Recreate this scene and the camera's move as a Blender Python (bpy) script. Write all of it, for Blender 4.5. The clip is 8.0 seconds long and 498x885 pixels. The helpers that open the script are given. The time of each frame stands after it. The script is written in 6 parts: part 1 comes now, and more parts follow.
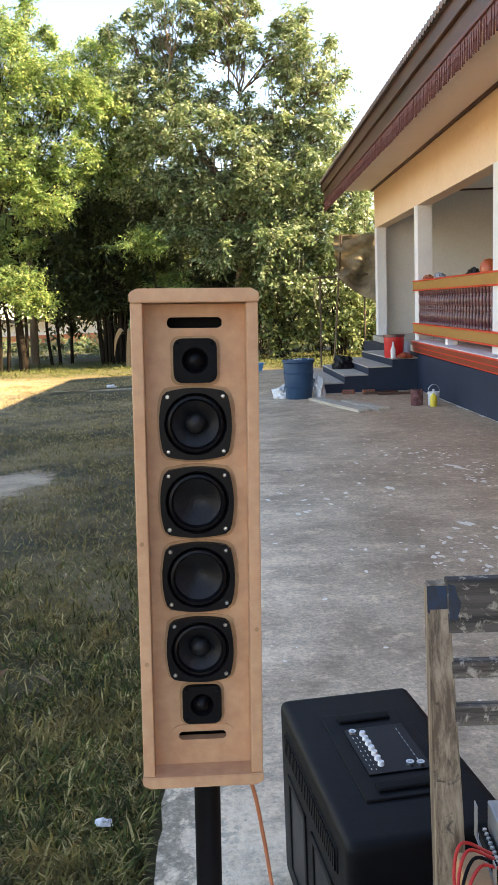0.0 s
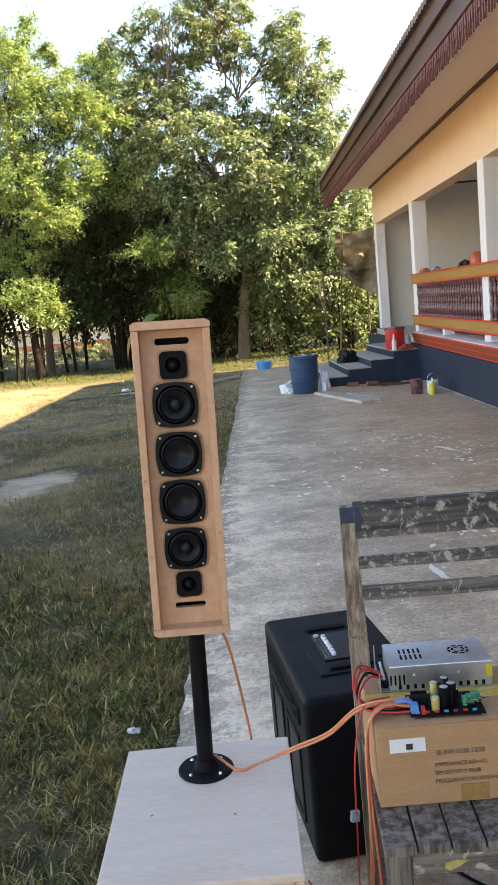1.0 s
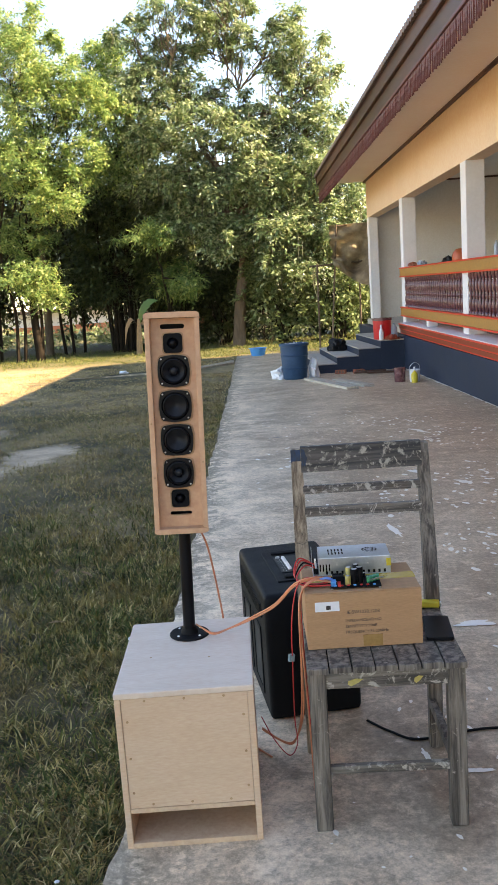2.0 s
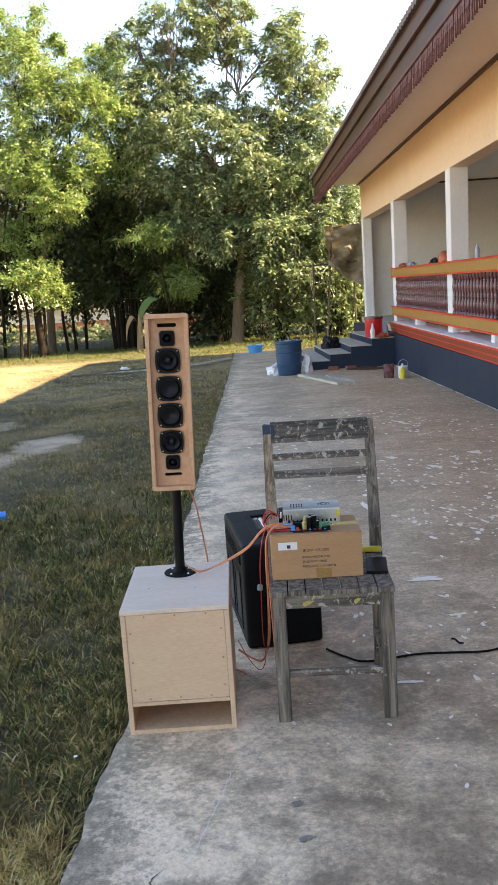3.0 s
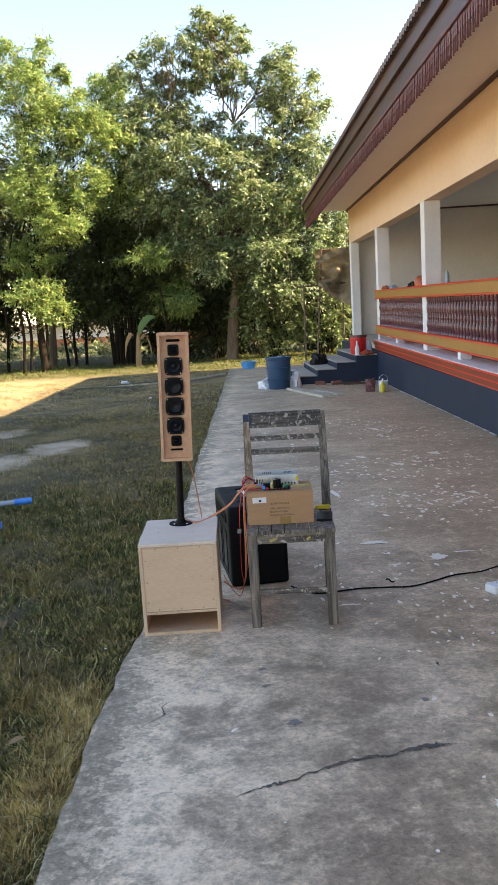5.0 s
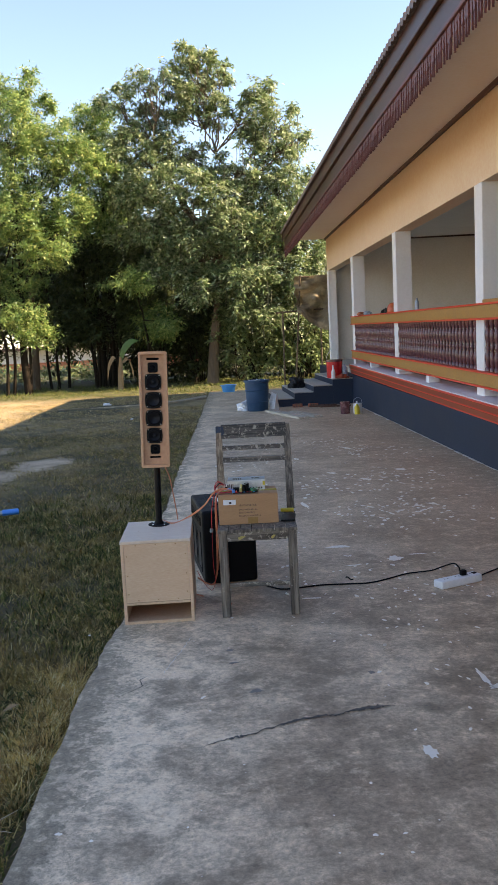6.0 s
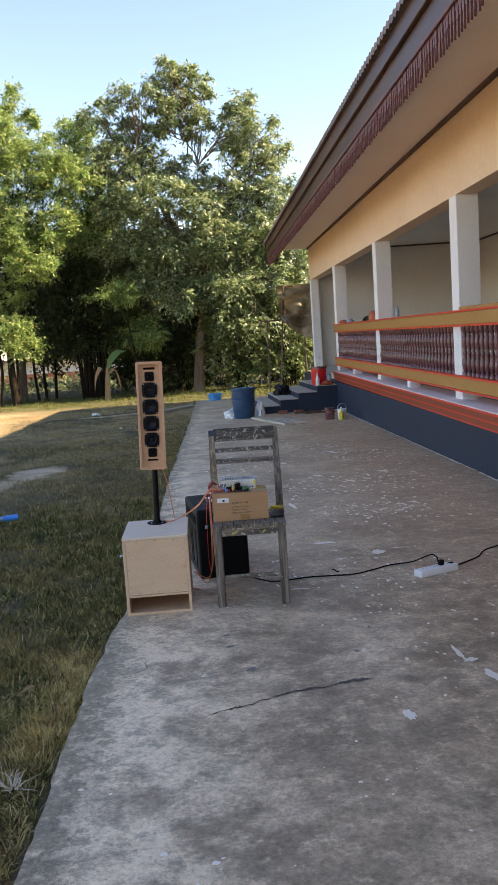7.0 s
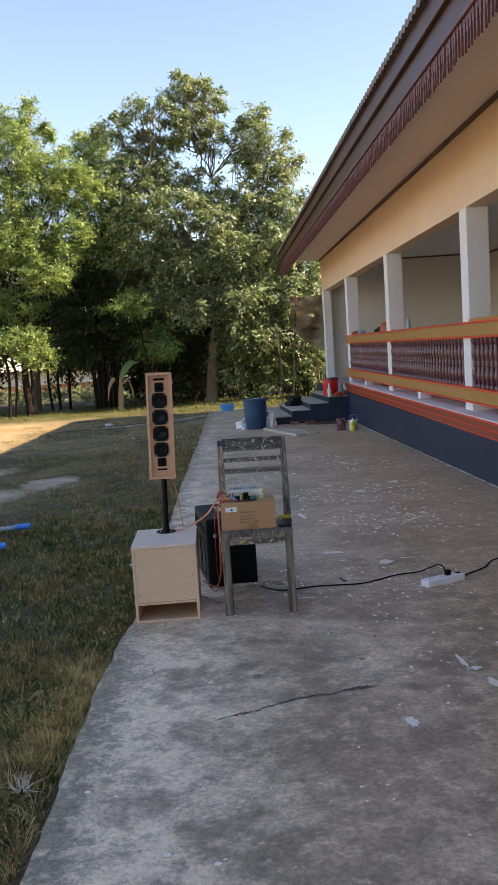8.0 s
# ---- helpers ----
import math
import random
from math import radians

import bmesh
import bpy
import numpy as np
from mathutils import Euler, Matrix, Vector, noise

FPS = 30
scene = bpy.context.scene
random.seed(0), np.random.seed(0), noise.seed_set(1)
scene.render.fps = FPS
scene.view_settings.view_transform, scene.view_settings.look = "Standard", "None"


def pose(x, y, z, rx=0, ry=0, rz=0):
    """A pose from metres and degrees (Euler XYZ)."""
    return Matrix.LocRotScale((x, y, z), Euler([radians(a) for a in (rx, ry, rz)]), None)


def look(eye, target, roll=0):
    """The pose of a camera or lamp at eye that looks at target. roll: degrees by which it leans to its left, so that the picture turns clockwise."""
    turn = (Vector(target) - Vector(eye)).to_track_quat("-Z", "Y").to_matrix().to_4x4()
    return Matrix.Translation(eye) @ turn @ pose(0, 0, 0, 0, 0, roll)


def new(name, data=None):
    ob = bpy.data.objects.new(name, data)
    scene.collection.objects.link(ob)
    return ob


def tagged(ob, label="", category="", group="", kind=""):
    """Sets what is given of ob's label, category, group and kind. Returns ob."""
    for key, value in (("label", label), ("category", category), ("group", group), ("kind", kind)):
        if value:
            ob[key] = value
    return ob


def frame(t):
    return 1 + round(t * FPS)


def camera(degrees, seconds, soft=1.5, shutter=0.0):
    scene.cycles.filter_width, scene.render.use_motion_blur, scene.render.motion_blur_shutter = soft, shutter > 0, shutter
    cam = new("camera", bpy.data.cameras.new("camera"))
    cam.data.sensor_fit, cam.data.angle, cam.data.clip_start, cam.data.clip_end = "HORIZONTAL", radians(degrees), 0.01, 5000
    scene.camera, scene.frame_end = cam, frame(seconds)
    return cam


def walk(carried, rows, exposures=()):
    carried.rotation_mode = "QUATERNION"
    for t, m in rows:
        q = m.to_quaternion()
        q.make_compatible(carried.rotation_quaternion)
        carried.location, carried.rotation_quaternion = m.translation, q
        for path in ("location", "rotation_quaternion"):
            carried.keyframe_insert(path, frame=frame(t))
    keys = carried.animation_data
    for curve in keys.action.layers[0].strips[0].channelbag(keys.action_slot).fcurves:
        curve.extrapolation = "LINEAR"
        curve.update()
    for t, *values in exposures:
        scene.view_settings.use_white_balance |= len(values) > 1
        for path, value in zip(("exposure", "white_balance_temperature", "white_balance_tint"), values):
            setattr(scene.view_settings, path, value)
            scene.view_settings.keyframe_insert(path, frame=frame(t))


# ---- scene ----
cam = camera(32.6, 8.0, 0.8)
PATH = [
    (0, (0.035, 0.019, 1.328), (0.094, 1.995, 1.029), -2.4),
    (0.5, (0.036, -0.244, 1.328), (0.103, 1.732, 1.026), -3.7),
    (1, (0.121, -0.589, 1.36), (0.139, 1.388, 1.06), -5.3),
    (1.5, (0.132, -0.955, 1.37), (0.167, 1.019, 1.051), -4.2),
    (3, (0.221, -1.904, 1.397), (0.249, 0.067, 1.061), -3.7),
    (3.5, (0.181, -2.187, 1.396), (0.227, -0.214, 1.07), -3.5),
    (4, (0.237, -2.43, 1.393), (0.281, -0.454, 1.083), -2.6),
    (5.3, (0.253, -3.146, 1.424), (0.304, -1.167, 1.141), -3.7),
    (5.5, (0.249, -3.223, 1.408), (0.324, -1.242, 1.141), -3.4),
    (6, (0.291, -3.465, 1.398), (0.379, -1.481, 1.157), -2.9),
    (6.5, (0.291, -3.66, 1.41), (0.383, -1.676, 1.179), -2.7),
    (7, (0.246, -3.805, 1.405), (0.368, -1.822, 1.182), -3.8),
    (7.5, (0.256, -3.843, 1.397), (0.383, -1.859, 1.184), -4.0),
    (8, (0.271, -3.868, 1.406), (0.364, -1.88, 1.21), -3.7),
]

# ---- light ----
EXPOSURES = [(0.0, 2.24, 8550, 18), (1.5, 2.29, 8550, 18), (3.0, 2.22, 8500, 18), (4.0, 2.09, 8400, 18), (5.5, 1.92, 8250, 18), (6.0, 1.62, 7850, 19), (6.5, 1.63, 7900, 20), (7.0, 1.66, 7950, 20), (7.5, 1.60, 7900, 20), (8.0, 1.47, 7850, 21)]
walk(cam, [(t, look(eye, target, roll)) for t, eye, target, roll in PATH], EXPOSURES)

SUN_EL, SUN_SIDE = 34.8, 9.0
to_sun = Vector((math.cos(radians(SUN_EL)) * math.cos(radians(SUN_SIDE)), -math.cos(radians(SUN_EL)) * math.sin(radians(SUN_SIDE)), math.sin(radians(SUN_EL))))
world = bpy.data.worlds.new("world")
scene.world = world
world.use_nodes = True
sky = world.node_tree.nodes.new("ShaderNodeTexSky")
sky.sky_type, sky.sun_disc = "NISHITA", False
sky.sun_elevation, sky.sun_rotation = radians(SUN_EL), radians(90 + SUN_SIDE)
sky.air_density, sky.dust_density, sky.ozone_density = 1.0, 0.0, 3.2
world.node_tree.nodes["Background"].inputs["Strength"].default_value = 0.125
world.node_tree.links.new(sky.outputs["Color"], world.node_tree.nodes["Background"].inputs["Color"])
lamp = bpy.data.lights.new("sun", "SUN")
lamp.energy, lamp.angle, lamp.color = 5.0, radians(0.53), (1.0, 0.90, 0.74)
sun = new("sun", lamp)
sun.matrix_world = look(to_sun * 60, (0, 0, 0))


# ---- materials ----
class Nodes:
    """A small builder of node trees for one material."""

    def __init__(self, name):
        self.mat = bpy.data.materials.new(name)
        self.mat.use_nodes = True
        self.tree = self.mat.node_tree
        self.bsdf = self.tree.nodes["Principled BSDF"]
        self.coord = self.add("ShaderNodeTexCoord").outputs["Object"]

    def add(self, kind):
        return self.tree.nodes.new(kind)

    def link(self, a, b):
        self.tree.links.new(a, b)

    def noise(self, scale, detail=4.0, rough=0.6, stretch=None, warp=0.0):
        n = self.add("ShaderNodeTexNoise")
        n.inputs["Scale"].default_value, n.inputs["Detail"].default_value = scale, detail
        n.inputs["Roughness"].default_value, n.inputs["Distortion"].default_value = rough, warp
        source = self.coord
        if stretch:
            m = self.add("ShaderNodeMapping")
            m.inputs["Scale"].default_value = stretch
            self.link(self.coord, m.inputs["Vector"])
            source = m.outputs["Vector"]
        self.link(source, n.inputs["Vector"])
        return n.outputs["Fac"]

    def ramp(self, fac, stops):
        r = self.add("ShaderNodeValToRGB")
        while len(r.color_ramp.elements) < len(stops):
            r.color_ramp.elements.new(0.5)
        for e, (p, c) in zip(r.color_ramp.elements, stops):
            e.position = p
            e.color = (*c, 1) if len(c) == 3 else c
        self.link(fac, r.inputs["Fac"])
        return r.outputs["Color"]

    def mix(self, fac, a, b, kind="MIX"):
        m = self.add("ShaderNodeMix")
        m.data_type, m.blend_type = "RGBA", kind
        for socket, value in ((m.inputs[0], fac), (m.inputs[6], a), (m.inputs[7], b)):
            if isinstance(value, bpy.types.NodeSocket):
                self.link(value, socket)
            elif isinstance(value, (int, float)):
                socket.default_value = value
            else:
                socket.default_value = (*value, 1)
        return m.outputs[2]

    def maths(self, op, a, b=0.0):
        m = self.add("ShaderNodeMath")
        m.operation = op
        for socket, value in zip(m.inputs, (a, b)):
            if isinstance(value, bpy.types.NodeSocket):
                self.link(value, socket)
            else:
                socket.default_value = value
        return m.outputs[0]

    def bump(self, height, strength, distance=0.01):
        b = self.add("ShaderNodeBump")
        b.inputs["Strength"].default_value, b.inputs["Distance"].default_value = strength, distance
        self.link(height, b.inputs["Height"])
        self.link(b.outputs["Normal"], self.bsdf.inputs["Normal"])

    def finish(self, colour, rough=0.6, metal=0.0):
        if isinstance(colour, bpy.types.NodeSocket):
            self.link(colour, self.bsdf.inputs["Base Color"])
        else:
            self.bsdf.inputs["Base Color"].default_value = (*colour, 1)
        if isinstance(rough, bpy.types.NodeSocket):
            self.link(rough, self.bsdf.inputs["Roughness"])
        else:
            self.bsdf.inputs["Roughness"].default_value = rough
        self.bsdf.inputs["Metallic"].default_value = metal
        return self.mat


BLACK, WHITE = (0, 0, 0), (1, 1, 1)


def plain(name, c1, c2, scale=6.0, rough=0.6, metal=0.0, grain=90.0, bump=0.15, depth=0.003, stretch=None, gloss=0.5):
    """A worn surface between two colours, with a fine grain over it."""
    n = Nodes(name)
    broad = n.noise(scale, 5, 0.65, stretch, 0.6)
    fine = n.noise(grain, 3, 0.6, stretch)
    base = n.ramp(broad, [(0.3, c1), (0.7, c2)])
    base = n.mix(0.35, base, n.ramp(fine, [(0.3, (0.35, 0.35, 0.35)), (0.7, (0.65, 0.65, 0.65))]), "OVERLAY")
    n.bump(fine, bump, depth)
    r = n.maths("MULTIPLY_ADD", broad, 0.25)
    n.tree.nodes[-1].inputs[2].default_value = rough - 0.12
    n.bsdf.inputs["Specular IOR Level"].default_value = gloss
    return n.finish(base, r, metal)


def leafy(name, stops, rough=0.45, through_light=0.35, patches=None):
    """Leaves or blades: a colour by leaf, some of the light passing through."""
    n = Nodes(name)
    geo = n.add("ShaderNodeNewGeometry")
    base = n.ramp(geo.outputs["Random Per Island"], stops)
    patch = n.noise(0.5, 3)
    base = n.mix(0.5, base, n.ramp(patch, [(0.3, (0.36, 0.4, 0.36)), (0.7, (0.62, 0.6, 0.5))]), "OVERLAY")
    if patches:
        base = n.mix(n.ramp(n.noise(1.4, 7, 0.7), [(0.48, BLACK), (0.58, (0.75, 0.75, 0.75))]), base, patches)
    if rough > 0.9:  # grasses: strong random tone differences at tuft scale
        base = n.mix(0.85, base, n.ramp(n.noise(11.0, 6, 0.75), [(0.38, (0.12, 0.14, 0.12)), (0.62, (0.84, 0.82, 0.78))]), "OVERLAY")
    n.finish(base, rough)
    t = n.add("ShaderNodeBsdfTranslucent")
    n.link(base, t.inputs["Color"])
    m = n.add("ShaderNodeMixShader")
    m.inputs[0].default_value = through_light
    n.link(n.bsdf.outputs[0], m.inputs[1])
    n.link(t.outputs[0], m.inputs[2])
    n.link(m.outputs[0], n.tree.nodes["Material Output"].inputs["Surface"])
    return n.mat


def concrete_material():
    n = Nodes("worn_concrete")
    broad = n.noise(0.42, 5, 0.55, None, 0.5)
    cloud = n.noise(1.5, 12, 0.62, None, 0.5)
    stain = n.noise(2.2, 12, 0.70, (1.0, 1.25, 1.0), 0.25)
    mottle = n.noise(8.0, 12, 0.76, None, 0.12)
    trowel = n.noise(14.0, 8, 0.74, (0.95, 1.0, 1.0), 0.4)
    grit = n.noise(45.0, 8, 0.8, None, 0.2)
    fine = n.noise(150, 5, 0.8)
    split = n.add("ShaderNodeSeparateXYZ")
    n.link(n.coord, split.inputs[0])
    base = n.ramp(cloud, [(0.36, (0.27, 0.232, 0.196)), (0.47, (0.385, 0.343, 0.298)), (0.54, (0.455, 0.413, 0.364)), (0.64, (0.545, 0.502, 0.448))])
    base = n.mix(n.ramp(broad, [(0.44, BLACK), (0.64, (0.6, 0.6, 0.6))]), base, (0.30, 0.243, 0.198))
    # weathered pale strip along the lawn, browner towards the wall
    strip = n.maths("ADD", split.outputs[0], n.maths("MULTIPLY", n.maths("SUBTRACT", stain, 0.5), 2.4))
    base = n.mix(n.ramp(n.maths("MULTIPLY", n.maths("ADD", strip, 0.6), 0.5), [(0.24, (0.8, 0.8, 0.8)), (0.46, (0.2, 0.2, 0.2)), (0.54, BLACK)]), base, (0.76, 0.705, 0.635))
    base = n.mix(n.ramp(n.maths("MULTIPLY", strip, 0.4), [(0.28, BLACK), (0.80, (0.6, 0.6, 0.6))]), base, (0.345, 0.268, 0.212))
    # damp dark patches, soft at their rims, and the mould along the raw edge
    wet = n.ramp(n.maths("ADD", n.maths("MULTIPLY", split.outputs[1], 0.1), 0.5), [(0.52, WHITE), (0.78, (0.22, 0.22, 0.22))])
    base = n.mix(n.mix(1.0, n.ramp(stain, [(0.485, BLACK), (0.54, (0.36, 0.36, 0.36)), (0.63, (0.72, 0.72, 0.72))]), wet, "MULTIPLY"), base, (0.165, 0.140, 0.116))
    edge = n.maths("ADD", n.maths("ADD", split.outputs[0], n.maths("MULTIPLY", split.outputs[1], -0.03)), n.maths("MULTIPLY", n.maths("SUBTRACT", mottle, 0.5), 1.5))
    base = n.mix(n.ramp(n.maths("ADD", edge, 0.5), [(0.27, (0.85, 0.85, 0.85)), (0.40, BLACK)]), base, (0.14, 0.125, 0.10))
    base = n.mix(n.mix(1.0, n.ramp(mottle, [(0.50, BLACK), (0.60, (0.52, 0.52, 0.52))]), wet, "MULTIPLY"), base, (0.18, 0.155, 0.13))
    base = n.mix(n.ramp(mottle, [(0.38, (0.5, 0.5, 0.5)), (0.47, BLACK)]), base, (0.68, 0.625, 0.55))
    base = n.mix(0.5, base, n.ramp(trowel, [(0.36, (0.36, 0.36, 0.36)), (0.64, (0.64, 0.64, 0.64))]), "OVERLAY")
    base = n.mix(0.85, base, n.ramp(grit, [(0.36, (0.30, 0.30, 0.30)), (0.64, (0.70, 0.70, 0.70))]), "OVERLAY")
    base = n.mix(0.5, base, n.ramp(fine, [(0.35, (0.37, 0.37, 0.37)), (0.65, (0.63, 0.63, 0.63))]), "OVERLAY")
    base = n.mix(1.0, base, (1.325, 1.135, 0.895), "MULTIPLY")
    specks = n.add("ShaderNodeTexVoronoi")
    specks.inputs["Scale"].default_value = 24
    n.link(n.coord, specks.inputs["Vector"])
    base = n.mix(n.ramp(specks.outputs["Distance"], [(0.04, (0.5, 0.5, 0.5)), (0.12, BLACK)]), base, (0.12, 0.11, 0.10))
    n.bump(n.mix(0.5, grit, trowel), 0.2, 0.004)
    return n.finish(base, n.ramp(broad, [(0.3, (0.46, 0.46, 0.46)), (0.7, (0.70, 0.70, 0.70))]))


def lawn_material():
    n = Nodes("lawn_soil")
    broad = n.noise(0.45, 6, 0.62, None, 0.5)
    mid = n.noise(3.0, 8, 0.75)
    fine = n.noise(45, 6, 0.8)
    base = n.ramp(broad, [(0.42, (0.050, 0.044, 0.018)), (0.5, (0.11, 0.084, 0.038)), (0.60, (0.27, 0.195, 0.095))])
    base = n.mix(0.6, base, n.ramp(mid, [(0.3, (0.33, 0.33, 0.32)), (0.7, (0.66, 0.64, 0.6))]), "OVERLAY")
    base = n.mix(0.7, base, n.ramp(fine, [(0.3, (0.28, 0.29, 0.27)), (0.7, (0.72, 0.7, 0.66))]), "OVERLAY")
    split = n.add("ShaderNodeSeparateXYZ")
    n.link(n.coord, split.inputs[0])
    wobble = n.maths("MULTIPLY", n.maths("SUBTRACT", n.noise(1.6, 9, 0.78), 0.5), 3.6)
    for cx, cy, rx, ry in ((-1.85, 7.3, 0.42, 0.75), (-2.5, 6.4, 0.6, 0.7), (-3.0, 9.0, 0.5, 0.5)):
        dx = n.maths("POWER", n.maths("DIVIDE", n.maths("SUBTRACT", split.outputs[0], cx), rx), 2)
        dy = n.maths("POWER", n.maths("DIVIDE", n.maths("SUBTRACT", split.outputs[1], cy), ry), 2)
        d = n.maths("ADD", n.maths("ADD", dx, dy), wobble)
        base = n.mix(n.ramp(d, [(0.45, (0.9, 0.9, 0.9)), (1.0, BLACK)]), base, n.mix(0.8, (0.46, 0.355, 0.245), n.ramp(mid, [(0.35, (0.3, 0.3, 0.3)), (0.65, (0.7, 0.68, 0.66))]), "OVERLAY"))
    # dry soil on the sunlit side, lightened to bounce light under the eaves
    lit_side = n.maths("ADD", n.maths("MULTIPLY", split.outputs[0], -0.1), n.maths("MULTIPLY", n.maths("SUBTRACT", mid, 0.5), 0.3))
    base = n.mix(n.ramp(lit_side, [(0.33, BLACK), (0.45, (0.8, 0.8, 0.8))]), base, n.mix(0.6, (0.45, 0.335, 0.18), n.ramp(fine, [(0.35, (0.32, 0.32, 0.32)), (0.65, (0.68, 0.68, 0.66))]), "OVERLAY"))
    # greener soil towards the wood, darkened to carry the trees' shade
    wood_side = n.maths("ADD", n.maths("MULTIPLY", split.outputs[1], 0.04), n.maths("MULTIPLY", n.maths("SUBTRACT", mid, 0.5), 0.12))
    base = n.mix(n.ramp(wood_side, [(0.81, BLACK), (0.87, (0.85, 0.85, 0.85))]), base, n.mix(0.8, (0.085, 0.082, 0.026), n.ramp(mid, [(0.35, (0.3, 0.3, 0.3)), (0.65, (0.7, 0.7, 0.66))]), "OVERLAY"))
    n.bump(n.mix(0.5, mid, fine), 0.8, 0.03)
    return n.finish(base, 0.9)


def wood_material(name, dark, light, worn, amount, along="z", rough=0.65):
    """Planks with grain along one axis, worn paint in patches."""
    n = Nodes(name)
    s = {"x": (1.5, 30, 30), "y": (30, 1.5, 30), "z": (30, 30, 1.5)}[along]
    grain = n.noise(1.6, 8, 0.7, s, 0.25)
    base = n.ramp(grain, [(0.42, dark), (0.60, light)])
    patch = n.noise(34, 8, 0.72, None, 0.8)
    base = n.mix(n.ramp(patch, [(0.62 - amount, BLACK), (0.68 - amount * 0.8, (0.9, 0.9, 0.9))]), base, worn)
    n.bump(grain, 0.4, 0.003)
    return n.finish(base, rough)


